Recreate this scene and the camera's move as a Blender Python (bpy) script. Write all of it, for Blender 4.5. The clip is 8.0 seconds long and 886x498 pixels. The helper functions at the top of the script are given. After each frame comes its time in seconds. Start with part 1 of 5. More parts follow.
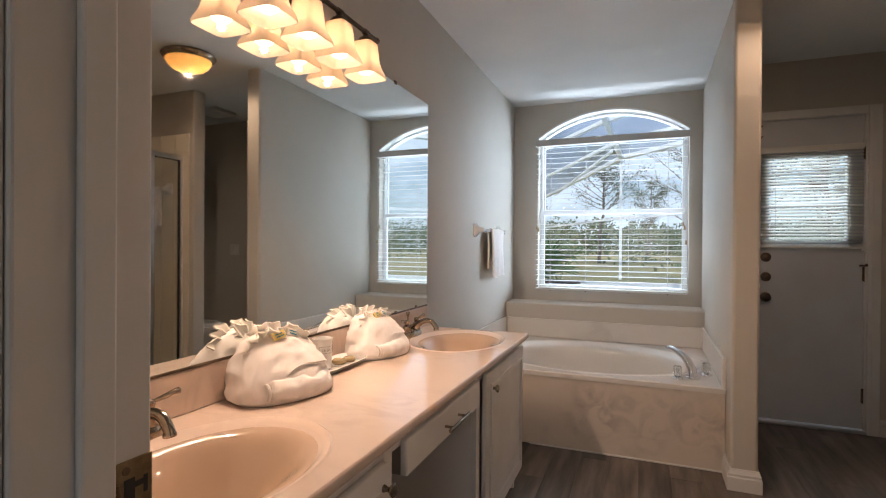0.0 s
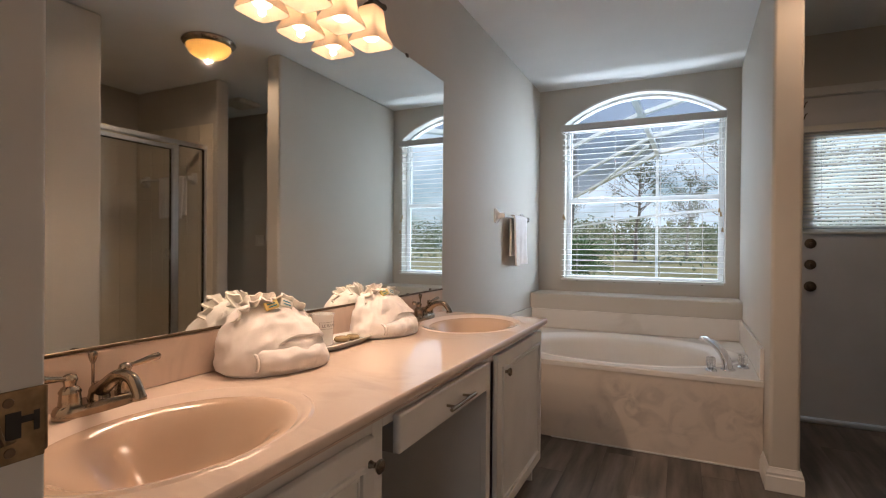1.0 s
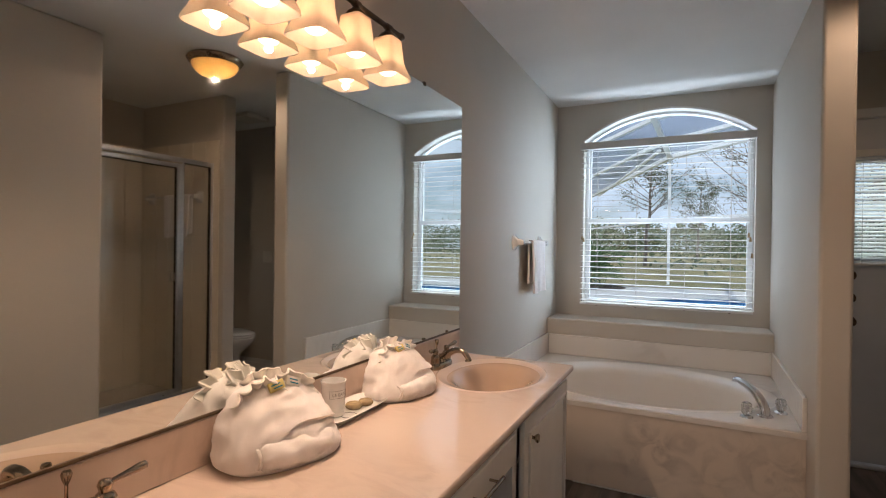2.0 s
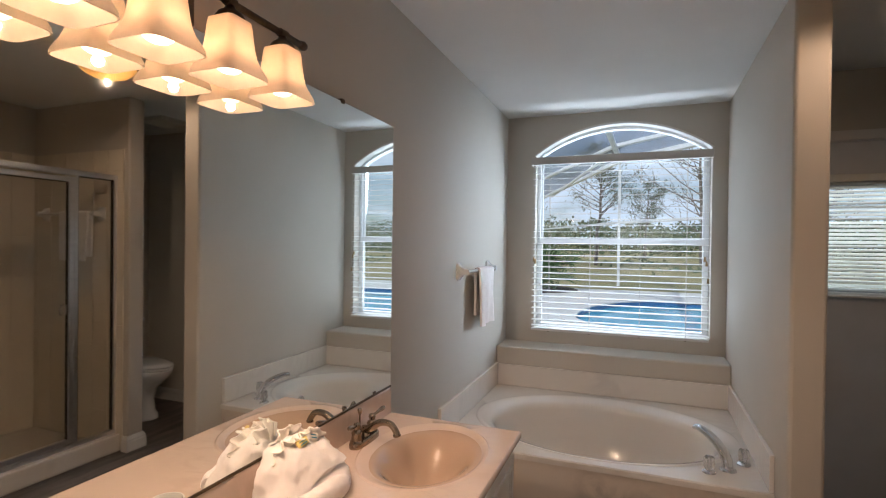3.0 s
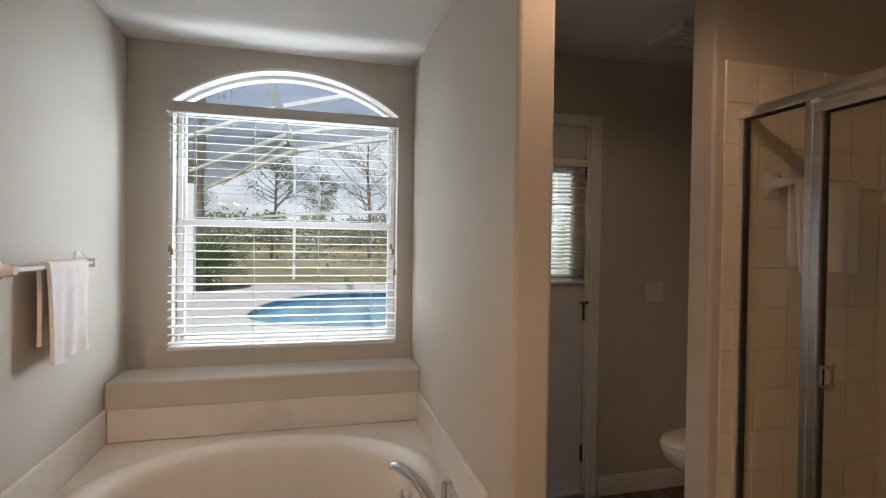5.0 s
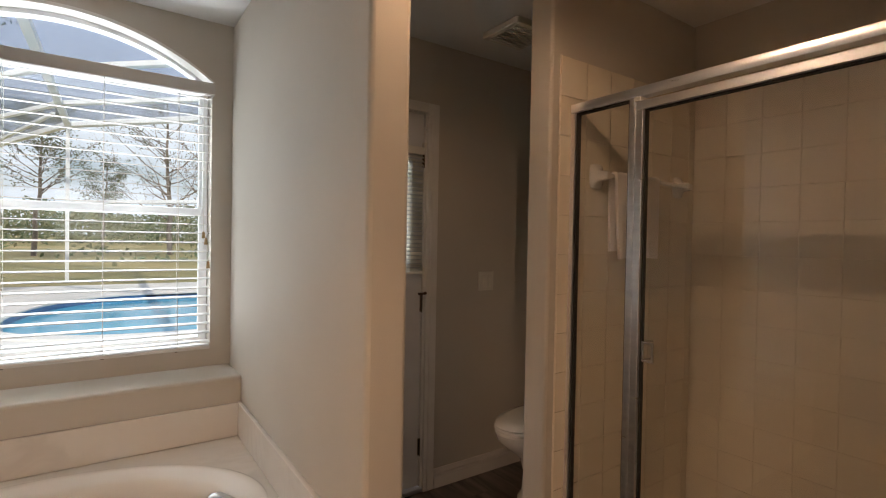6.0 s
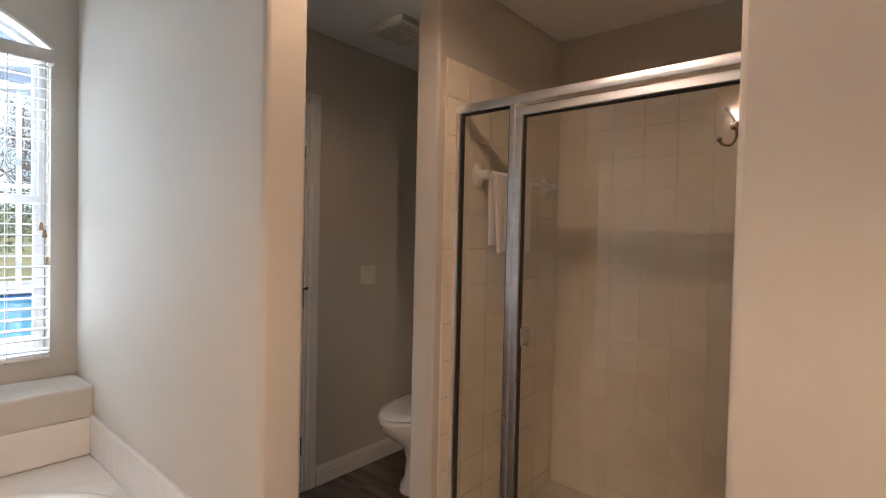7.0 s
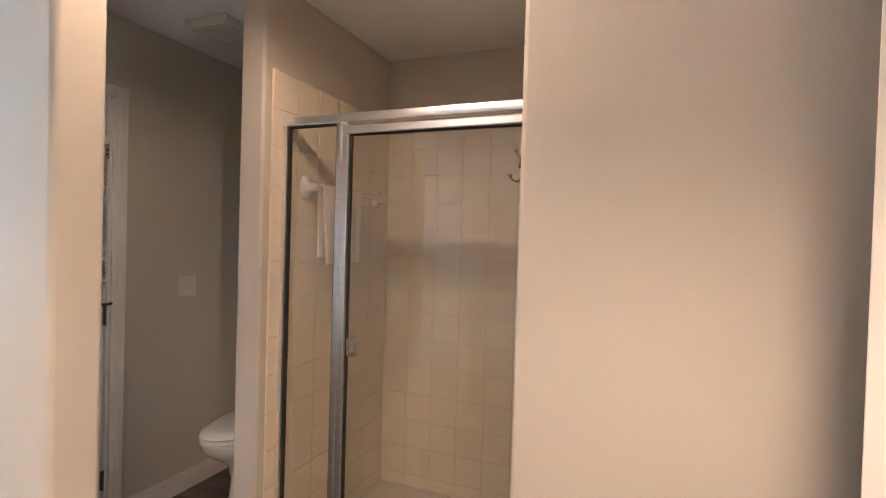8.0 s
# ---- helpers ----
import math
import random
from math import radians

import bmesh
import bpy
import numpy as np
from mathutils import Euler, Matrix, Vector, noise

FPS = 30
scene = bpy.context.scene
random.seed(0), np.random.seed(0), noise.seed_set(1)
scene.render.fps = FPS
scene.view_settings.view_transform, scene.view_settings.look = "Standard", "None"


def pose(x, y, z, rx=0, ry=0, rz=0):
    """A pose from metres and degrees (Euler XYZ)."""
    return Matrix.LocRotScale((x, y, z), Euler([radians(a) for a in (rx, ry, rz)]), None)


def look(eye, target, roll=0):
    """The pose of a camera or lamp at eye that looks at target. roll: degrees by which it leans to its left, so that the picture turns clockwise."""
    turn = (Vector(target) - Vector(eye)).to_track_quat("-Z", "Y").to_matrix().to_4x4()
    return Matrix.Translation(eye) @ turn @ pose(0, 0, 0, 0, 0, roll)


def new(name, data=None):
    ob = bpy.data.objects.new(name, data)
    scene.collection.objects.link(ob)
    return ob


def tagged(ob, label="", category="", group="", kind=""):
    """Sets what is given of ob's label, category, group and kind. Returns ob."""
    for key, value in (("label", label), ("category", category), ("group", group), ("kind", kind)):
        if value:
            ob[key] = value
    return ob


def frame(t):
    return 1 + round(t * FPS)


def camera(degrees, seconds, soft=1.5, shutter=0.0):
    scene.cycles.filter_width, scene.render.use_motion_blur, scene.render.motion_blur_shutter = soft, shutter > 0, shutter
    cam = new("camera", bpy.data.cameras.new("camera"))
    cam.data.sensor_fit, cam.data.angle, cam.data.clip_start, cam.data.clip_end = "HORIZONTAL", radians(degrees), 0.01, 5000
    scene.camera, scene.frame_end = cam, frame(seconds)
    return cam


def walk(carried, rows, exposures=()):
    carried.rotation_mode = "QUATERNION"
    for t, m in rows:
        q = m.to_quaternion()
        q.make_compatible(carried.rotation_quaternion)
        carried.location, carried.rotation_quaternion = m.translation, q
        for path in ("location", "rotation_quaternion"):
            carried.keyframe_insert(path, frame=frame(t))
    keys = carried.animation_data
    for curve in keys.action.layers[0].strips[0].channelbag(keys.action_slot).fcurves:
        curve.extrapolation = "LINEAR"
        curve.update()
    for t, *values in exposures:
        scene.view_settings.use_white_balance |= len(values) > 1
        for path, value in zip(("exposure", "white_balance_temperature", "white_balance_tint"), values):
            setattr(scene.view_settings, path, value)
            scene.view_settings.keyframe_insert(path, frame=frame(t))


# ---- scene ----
cam = camera(83.1, 8.0, soft=1.1)
PATH = [
    (0, (1.067, 0.580, 1.183), (0.330, 2.439, 1.174), 0.43),
    (0.5, (1.084, 0.688, 1.091), (0.289, 2.523, 1.086), 0.46),
    (1, (1.110, 0.702, 1.092), (0.254, 2.509, 1.082), 0.45),
    (1.2, (1.098, 0.722, 1.087), (0.228, 2.523, 1.081), 0.55),
    (2.3, (0.976, 0.888, 1.352), (0.092, 2.682, 1.341), 0.80),
    (2.5, (0.971, 0.947, 1.391), (0.112, 2.753, 1.383), 0.80),
    (3, (0.947, 1.176, 1.453), (0.224, 3.041, 1.436), 0.72),
    (3.5, (0.946, 1.466, 1.453), (0.532, 3.423, 1.435), 0.56),
    (4, (0.931, 1.737, 1.445), (0.811, 3.733, 1.426), 0.69),
    (4.2, (0.920, 1.824, 1.438), (0.904, 3.824, 1.417), 0.72),
    (5.5, (0.938, 2.189, 1.384), (1.793, 3.997, 1.356), 0.91),
    (6, (0.931, 2.274, 1.366), (2.080, 3.911, 1.336), 1.04),
    (6.5, (0.893, 2.296, 1.339), (2.263, 3.752, 1.303), 1.18),
    (7, (0.854, 2.301, 1.368), (2.385, 3.587, 1.322), 1.29),
    (7.5, (0.821, 2.263, 1.401), (2.496, 3.354, 1.361), 1.49),
    (8, (0.811, 2.214, 1.427), (2.666, 2.961, 1.393), 1.68),
]
walk(cam, [(t, look(eye, target, roll)) for t, eye, target, roll in PATH], [(0.0, 0.22, 6050, 9), (1.2, 0.07, 6100, 9), (2.5, -0.15, 6050, 9), (3.5, 0.0, 6200, 10), (4.2, 0.06, 6300, 10), (5.5, -0.04, 7050, 12), (6.0, 0.18, 7050, 12), (6.5, 0.48, 6500, 11), (7.5, 1.19, 6000, 10), (8.0, 1.40, 5850, 9)])


# ---- daylight, exposure ----
world = bpy.data.worlds.new("world")
scene.world = world
world.use_nodes = True
wn, wl = world.node_tree.nodes, world.node_tree.links
sky = wn.new("ShaderNodeTexSky")
sky.sky_type, sky.sun_disc = "NISHITA", False
sky.sun_elevation, sky.sun_rotation = radians(48), radians(205)
wbg = wn["Background"]
wcoord, wmap, wnoise, wramp, wmix = (wn.new(k) for k in ("ShaderNodeTexCoord", "ShaderNodeMapping", "ShaderNodeTexNoise", "ShaderNodeValToRGB", "ShaderNodeMixRGB"))
wmap.inputs["Scale"].default_value = (2.2, 2.2, 6.0)
wnoise.inputs["Scale"].default_value, wnoise.inputs["Detail"].default_value = 2.2, 8.0
wramp.color_ramp.elements[0].position, wramp.color_ramp.elements[1].position = 0.34, 0.56
wl.new(wcoord.outputs["Generated"], wmap.inputs["Vector"])
wl.new(wmap.outputs["Vector"], wnoise.inputs["Vector"])
wl.new(wnoise.outputs["Fac"], wramp.inputs["Fac"])
wl.new(wramp.outputs["Color"], wmix.inputs["Fac"])
wl.new(sky.outputs["Color"], wmix.inputs["Color1"])
wmix.inputs["Color2"].default_value = (9.6, 10.6, 12.3, 1)   # bright cloud
wl.new(wmix.outputs["Color"], wbg.inputs["Color"])
wbg.inputs["Strength"].default_value = 0.082


def lamp(name, kind, m, power, colour, **more):
    ob = new(name, bpy.data.lights.new(name, kind))
    ob.matrix_world, ob.data.energy, ob.data.color = m, power, colour
    if kind == "AREA":
        ob.data.shape, ob.data.size, ob.data.size_y = "RECTANGLE", more["w"], more["h"]
    if kind == "SUN":
        ob.data.angle = radians(more["angle"])
    return ob


lamp("sun", "SUN", look((-6, -11, 14), (0, 2, 0)), 2.5, (1.0, 0.95, 0.87), angle=0.5)
# daylight entering at the arched window: from the sky above and to both sides, and bounced up from the bright pool deck
DAY = (0.75, 0.87, 1.0)
lamp("sky_light", "AREA", look((0.80, 7.1, 5.2), (0.80, 4.35, 0.9)), 560, DAY, w=3.2, h=2.2)
lamp("deck_light", "AREA", look((0.80, 6.5, -0.02), (0.80, 4.40, 2.0)), 165, (0.82, 0.91, 1.0), w=2.2, h=1.2)
for sx, aim, watts in ((2.75, 0.0, 44), (-1.15, 1.5, 9)):
    s = lamp("side_sky_light", "AREA", look((sx, 6.1, 1.9), (aim, 3.7, 1.45)), watts, DAY, w=1.5, h=1.7)
    s.data.spread = radians(70)
# warm fill lamp added in an unseen opening of the adjoining room's far wall
lamp("room_fill_light", "AREA", look((0.9, -2.62, 1.5), (0.9, 2.0, 1.2)), 6, (1.0, 0.86, 0.74), w=1.7, h=1.3)
# daylight at the glazed outside door
lamp("door_light", "AREA", look((2.11, 5.45, 2.55), (2.11, 4.6, 1.35)), 2.5, (0.80, 0.93, 1.0), w=0.6, h=0.6)


def downlight(name, at, power, colour, size):
    """The light that leaves a shade by its mouth."""
    s = lamp(name, "SPOT", Matrix.Translation(at), power, colour)
    s.data.spot_size, s.data.spot_blend, s.data.shadow_soft_size = radians(178), 0.4, size


WARM = (1.0, 0.67, 0.45)
for by in (1.685, 1.860, 2.035, 2.210):
    downlight("bulb_light", (0.104, by, 1.8120), 13.0, WARM, 0.010)
downlight("dome_light", (1.76, 3.03, 2.3035), 10.0, WARM, 0.002)

# ---- materials ----


def tree(name):
    m = bpy.data.materials.new(name)
    m.use_nodes = True
    return m, m.node_tree.nodes, m.node_tree.links, m.node_tree.nodes["Principled BSDF"]


def mat(name, c1, c2=None, rough=0.5, metal=0.0, scale=4.0, stretch=(1, 1, 1), bump=0.0, bscale=60.0, spec=0.5, vary=0.0, rvar=0.08, coat=0.0, sheen=0.0, detail=6.0, lo=0.35, hi=0.65):
    """Two colours mixed by cloudy noise, with fine relief and uneven gloss; vary: how far single pieces differ in brightness."""
    m, n, l, p = tree(name)
    c2 = c2 or tuple(v * 0.9 for v in c1)
    tc, mp, nz, rp = (n.new(k) for k in ("ShaderNodeTexCoord", "ShaderNodeMapping", "ShaderNodeTexNoise", "ShaderNodeValToRGB"))
    mp.inputs["Scale"].default_value = stretch
    nz.inputs["Scale"].default_value, nz.inputs["Detail"].default_value = scale, detail
    rp.color_ramp.elements[0].position, rp.color_ramp.elements[1].position = lo, hi
    rp.color_ramp.elements[0].color, rp.color_ramp.elements[1].color = (*c1, 1), (*c2, 1)
    l.new(tc.outputs["Object"], mp.inputs["Vector"])
    l.new(mp.outputs["Vector"], nz.inputs["Vector"])
    l.new(nz.outputs["Fac"], rp.inputs["Fac"])
    colour = rp.outputs["Color"]
    if vary:
        info, mul, hsv = n.new("ShaderNodeObjectInfo"), n.new("ShaderNodeMapRange"), n.new("ShaderNodeHueSaturation")
        mul.inputs["To Min"].default_value, mul.inputs["To Max"].default_value = 1 - vary, 1 + vary
        l.new(info.outputs["Random"], mul.inputs["Value"])
        l.new(mul.outputs["Result"], hsv.inputs["Value"])
        l.new(colour, hsv.inputs["Color"])
        colour = hsv.outputs["Color"]
        add = n.new("ShaderNodeVectorMath")
        add.operation = "MULTIPLY_ADD"
        add.inputs[1].default_value = (7.3, 3.1, 5.7)
        l.new(info.outputs["Random"], add.inputs[0])
        l.new(tc.outputs["Object"], add.inputs[2])
        l.new(add.outputs["Vector"], mp.inputs["Vector"])
    l.new(colour, p.inputs["Base Color"])
    rr = n.new("ShaderNodeMapRange")
    rr.inputs["To Min"].default_value, rr.inputs["To Max"].default_value = max(rough - rvar, 0.02), min(rough + rvar, 1)
    l.new(nz.outputs["Fac"], rr.inputs["Value"])
    l.new(rr.outputs["Result"], p.inputs["Roughness"])
    p.inputs["Metallic"].default_value, p.inputs["Specular IOR Level"].default_value = metal, spec
    p.inputs["Coat Weight"].default_value, p.inputs["Coat Roughness"].default_value = coat, 0.06
    p.inputs["Sheen Weight"].default_value = sheen
    if bump:
        bn, bp = n.new("ShaderNodeTexNoise"), n.new("ShaderNodeBump")
        bn.inputs["Scale"].default_value, bn.inputs["Detail"].default_value = bscale, 4.0
        bp.inputs["Strength"].default_value, bp.inputs["Distance"].default_value = bump, 0.002
        l.new(tc.outputs["Object"], bn.inputs["Vector"])
        l.new(bn.outputs["Fac"], bp.inputs["Height"])
        l.new(bp.outputs["Normal"], p.inputs["Normal"])
    return m


def emitter(name, colour, strength):
    m, n, l, p = tree(name)
    p.inputs["Base Color"].default_value = (*colour, 1)
    p.inputs["Emission Color"].default_value, p.inputs["Emission Strength"].default_value = (*colour, 1), strength
    return m


def pane_mat(name, tint, gloss_rough=0.0, ior=1.5):
    """Thin sheet glass: clear, with mirror gloss by Fresnel."""
    m, n, l, p = tree(name)
    out = n["Material Output"]
    clear, gloss, mix, lw, pw, mr = (n.new(k) for k in ("ShaderNodeBsdfTransparent", "ShaderNodeBsdfGlossy", "ShaderNodeMixShader", "ShaderNodeLayerWeight", "ShaderNodeMath", "ShaderNodeMapRange"))
    clear.inputs["Color"].default_value, gloss.inputs["Roughness"].default_value, lw.inputs["Blend"].default_value = (*tint, 1), gloss_rough, 0.5
    pw.operation, pw.inputs[1].default_value = "POWER", 5.0
    mr.inputs["To Min"].default_value = ((ior - 1) / (ior + 1)) ** 2
    l.new(lw.outputs["Facing"], pw.inputs[0])
    l.new(pw.outputs["Value"], mr.inputs["Value"])
    l.new(mr.outputs["Result"], mix.inputs["Fac"])
    l.new(clear.outputs["BSDF"], mix.inputs[1])
    l.new(gloss.outputs["BSDF"], mix.inputs[2])
    l.new(mix.outputs["Shader"], out.inputs["Surface"])
    return m


def frosted(name, colour, share):
    """Milky lamp glass: part of the light passes through, scattered."""
    m, n, l, p = tree(name)
    p.inputs["Base Color"].default_value, p.inputs["Roughness"].default_value = (*colour, 1), 0.35
    tr, mix = n.new("ShaderNodeBsdfTranslucent"), n.new("ShaderNodeMixShader")
    nz, rp = n.new("ShaderNodeTexNoise"), n.new("ShaderNodeValToRGB")
    nz.inputs["Scale"].default_value = 9.0
    rp.color_ramp.elements[0].color = (*[v * 0.82 for v in colour], 1)
    rp.color_ramp.elements[1].color = (*colour, 1)
    l.new(nz.outputs["Fac"], rp.inputs["Fac"])
    l.new(rp.outputs["Color"], tr.inputs["Color"])
    mix.inputs["Fac"].default_value = share
    l.new(p.outputs["BSDF"], mix.inputs[1])
    l.new(tr.outputs["BSDF"], mix.inputs[2])
    l.new(mix.outputs["Shader"], n["Material Output"].inputs["Surface"])
    return m


def marble_mat(name, base, vein, rough, scale=2.2, amount=0.5):
    """Cast marble: pale ground with soft drifting veins under a gel coat."""
    m, n, l, p = tree(name)
    tc, nz, wv, rp, mx, r2, mp = (n.new(k) for k in ("ShaderNodeTexCoord", "ShaderNodeTexNoise", "ShaderNodeTexNoise", "ShaderNodeValToRGB", "ShaderNodeMixRGB", "ShaderNodeValToRGB", "ShaderNodeMapping"))
    mp.inputs["Rotation"].default_value, mp.inputs["Scale"].default_value = (0.6, 0.5, 0.7), (1, 2.3, 1)
    l.new(tc.outputs["Object"], mp.inputs["Vector"])
    l.new(mp.outputs["Vector"], nz.inputs["Vector"])
    l.new(tc.outputs["Object"], wv.inputs["Vector"])
    nz.inputs["Scale"].default_value, nz.inputs["Detail"].default_value, nz.inputs["Distortion"].default_value = scale * 2, 8, 1.6
    wv.inputs["Scale"].default_value, wv.inputs["Detail"].default_value = scale * 0.9, 5
    rp.color_ramp.elements[0].position, rp.color_ramp.elements[1].position = 0.42, 0.62
    rp.color_ramp.elements[0].color, rp.color_ramp.elements[1].color = (0, 0, 0, 1), (1, 1, 1, 1)
    r2.color_ramp.elements[0].position, r2.color_ramp.elements[1].position = 0.45, 0.75
    r2.color_ramp.elements[0].color, r2.color_ramp.elements[1].color = (0, 0, 0, 1), (amount, amount, amount, 1)
    mul = n.new("ShaderNodeMath")
    mul.operation = "MULTIPLY"
    l.new(nz.outputs["Fac"], rp.inputs["Fac"])
    l.new(wv.outputs["Fac"], r2.inputs["Fac"])
    l.new(rp.outputs["Color"], mul.inputs[0])
    l.new(r2.outputs["Color"], mul.inputs[1])
    mx.inputs["Color1"].default_value, mx.inputs["Color2"].default_value = (*base, 1), (*vein, 1)
    l.new(mul.outputs["Value"], mx.inputs["Fac"])
    l.new(mx.outputs["Color"], p.inputs["Base Color"])
    p.inputs["Roughness"].default_value = rough
    p.inputs["Coat Weight"].default_value, p.inputs["Coat Roughness"].default_value = 0.25, 0.08
    return m


PAINT = mat("greige_wall_paint", (0.555, 0.512, 0.452), (0.525, 0.484, 0.425), rough=0.6, scale=1.3, bump=0.22, bscale=260, spec=0.3)
CEIL = mat("white_ceiling_paint", (0.78, 0.78, 0.77), (0.74, 0.74, 0.73), rough=0.8, scale=2.0, bump=0.35, bscale=140, spec=0.2)
TRIM = mat("white_trim_paint", (0.74, 0.72, 0.69), (0.68, 0.66, 0.63), rough=0.35, scale=5, bump=0.04, bscale=50)
CABINET = mat("white_cabinet_paint", (0.78, 0.76, 0.73), (0.73, 0.71, 0.68), rough=0.38, scale=6, bump=0.05, bscale=90)
# the cabinets' paint darkened for the shade of toe kick and knee space
INSIDE = mat("shaded_cabinet_paint", (0.42, 0.40, 0.38), (0.38, 0.36, 0.34), rough=0.55, scale=4, bump=0.05)
DARKGAP = mat("dark_gap", (0.03, 0.028, 0.025), rough=0.8)
PLANK = mat("grey_brown_vinyl_plank", (0.050, 0.040, 0.034), (0.235, 0.195, 0.168), rough=0.34, scale=2.6, stretch=(7, 0.8, 7), bump=0.25, bscale=35, vary=0.12, lo=0.34, hi=0.74, rvar=0.10)
SUBFLOOR = mat("floor_base", (0.09, 0.08, 0.07), rough=0.8)
COUNTER = marble_mat("cultured_marble_counter", (0.67, 0.54, 0.455), (0.52, 0.405, 0.335), 0.09, 3.0, 0.7)
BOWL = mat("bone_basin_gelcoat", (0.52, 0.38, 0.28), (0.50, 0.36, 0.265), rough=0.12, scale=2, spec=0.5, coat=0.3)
TUBM = marble_mat("cultured_marble_tub_deck", (0.72, 0.68, 0.63), (0.56, 0.51, 0.46), 0.2, 2.4, 0.5)
APRON = marble_mat("cultured_marble_apron", (0.62, 0.54, 0.46), (0.35, 0.30, 0.265), 0.3, 4.2, 0.9)
TUBIN = mat("white_tub_gelcoat", (0.72, 0.68, 0.63), (0.70, 0.66, 0.61), rough=0.18, scale=2, coat=0.3)
TILE = mat("cream_glazed_tile", (0.76, 0.69, 0.57), (0.73, 0.66, 0.545), rough=0.10, scale=8, vary=0.03, bump=0.03, bscale=14)
GROUT = mat("pale_grout", (0.71, 0.645, 0.535), rough=0.9, scale=30)
CHROME = mat("chrome", (0.80, 0.80, 0.82), (0.76, 0.76, 0.78), rough=0.10, metal=1.0, scale=12, rvar=0.04)
ALU = mat("polished_aluminium_frame", (0.86, 0.87, 0.90), (0.78, 0.79, 0.83), rough=0.30, metal=1.0, scale=7, stretch=(1, 1, 6), rvar=0.07)
NICKEL = mat("brushed_nickel", (0.40, 0.335, 0.265), (0.31, 0.255, 0.195), rough=0.17, metal=1.0, scale=30, bump=0.05)
BRONZE = mat("aged_bronze", (0.16, 0.12, 0.085), (0.09, 0.065, 0.045), rough=0.38, metal=1.0, scale=25)
BRASS = mat("worn_brass_plate", (0.27, 0.195, 0.115), (0.14, 0.10, 0.06), rough=0.38, metal=1.0, scale=40, bump=0.15, bscale=80)
MIRROR = mat("silvered_mirror", (0.86, 0.885, 0.87), (0.855, 0.88, 0.865), rough=0.02, metal=1.0, scale=1, rvar=0.0)
MIRRORGLASS = mat("mirror_edge", (0.07, 0.08, 0.075), rough=0.2)
GLASS = pane_mat("window_glass", (0.96, 0.98, 0.98))
SHOWERGLASS = pane_mat("shower_glass", (0.965, 0.965, 0.955), 0.012, 1.6)
VINYL = mat("white_vinyl_frame", (0.80, 0.81, 0.82), rough=0.4, scale=5)
SLAT = mat("white_fauxwood_slat", (0.72, 0.71, 0.69), (0.68, 0.67, 0.65), rough=0.45, scale=7, stretch=(0.4, 4, 4), vary=0.03)
MINISLAT = mat("cream_mini_blind_slat", (0.74, 0.72, 0.66), (0.70, 0.68, 0.62), rough=0.45, scale=7, vary=0.04)
VALANCE = mat("grey_white_valance", (0.56, 0.53, 0.50), (0.52, 0.49, 0.46), rough=0.5, scale=6)
CORD = mat("white_cord", (0.72, 0.70, 0.66), rough=0.9, scale=60)
TASSEL = mat("tan_cord_tassel", (0.40, 0.28, 0.14), rough=0.6, scale=30)
CLOTH = mat("white_terry_cotton", (0.92, 0.87, 0.85), (0.87, 0.82, 0.795), rough=0.95, scale=30, bump=1.0, bscale=420, sheen=0.25, spec=0.1)
CREAMCLOTH = mat("ivory_washcloth", (0.88, 0.85, 0.79), (0.84, 0.80, 0.74), rough=0.95, scale=30, bump=0.5, bscale=900, sheen=0.25, spec=0.1)
CERAMIC = mat("white_glazed_ceramic", (0.78, 0.77, 0.75), (0.76, 0.75, 0.73), rough=0.12, scale=3, coat=0.4)
SOAPY = mat("yellow_soap_wrapper", (0.80, 0.66, 0.26), (0.76, 0.60, 0.22), rough=0.4, scale=9)
INKBLUE = mat("blue_print", (0.03, 0.30, 0.42), rough=0.5, scale=9)
INKGREY = mat("grey_print", (0.22, 0.21, 0.20), rough=0.6, scale=9)
STONE = mat("tan_polished_soap", (0.40, 0.31, 0.17), (0.30, 0.22, 0.12), rough=0.2, scale=25)
BULB = emitter("lamp_bulb_glow", (1.0, 0.70, 0.44), 9.0)
DOMEBULB = emitter("dome_bulb_glow", (1.0, 0.74, 0.46), 20.0)
SHADE = frosted("frosted_white_shade", (0.96, 0.86, 0.76), 0.5)
ALABASTER = frosted("amber_alabaster_glass", (0.95, 0.75, 0.43), 0.7)
DOORPAINT = mat("grey_white_door_paint", (0.62, 0.62, 0.63), (0.57, 0.57, 0.58), rough=0.42, scale=4, bump=0.05, bscale=60)
ENTRYDOOR = mat("white_entry_door_paint", (0.76, 0.72, 0.68), (0.72, 0.68, 0.64), rough=0.4, scale=4, bump=0.05)
PLASTIC = mat("ivory_switch_plastic", (0.72, 0.69, 0.62), rough=0.35, scale=9)
SCREEN = pane_mat("insect_screen_mesh", (0.52, 0.59, 0.74), 0.6, 1.05)
CRYSTAL, cn_, cl_, cp_ = tree("clear_acrylic_knob")
cp_.inputs["Transmission Weight"].default_value, cp_.inputs["Roughness"].default_value, cp_.inputs["Base Color"].default_value = 0.85, 0.06, (0.93, 0.92, 0.89, 1)
DECK = mat("pale_pool_deck", (0.74, 0.71, 0.67), (0.66, 0.63, 0.59), rough=0.85, scale=1.2, bump=0.2, bscale=40)
WATER = mat("pool_water", (0.055, 0.36, 0.55), (0.09, 0.44, 0.62), rough=0.12, scale=0.9, bump=0.5, bscale=3.0, spec=0.25)
POOLTILE = mat("blue_waterline_tile", (0.05, 0.14, 0.33), (0.07, 0.19, 0.40), rough=0.2, scale=8)
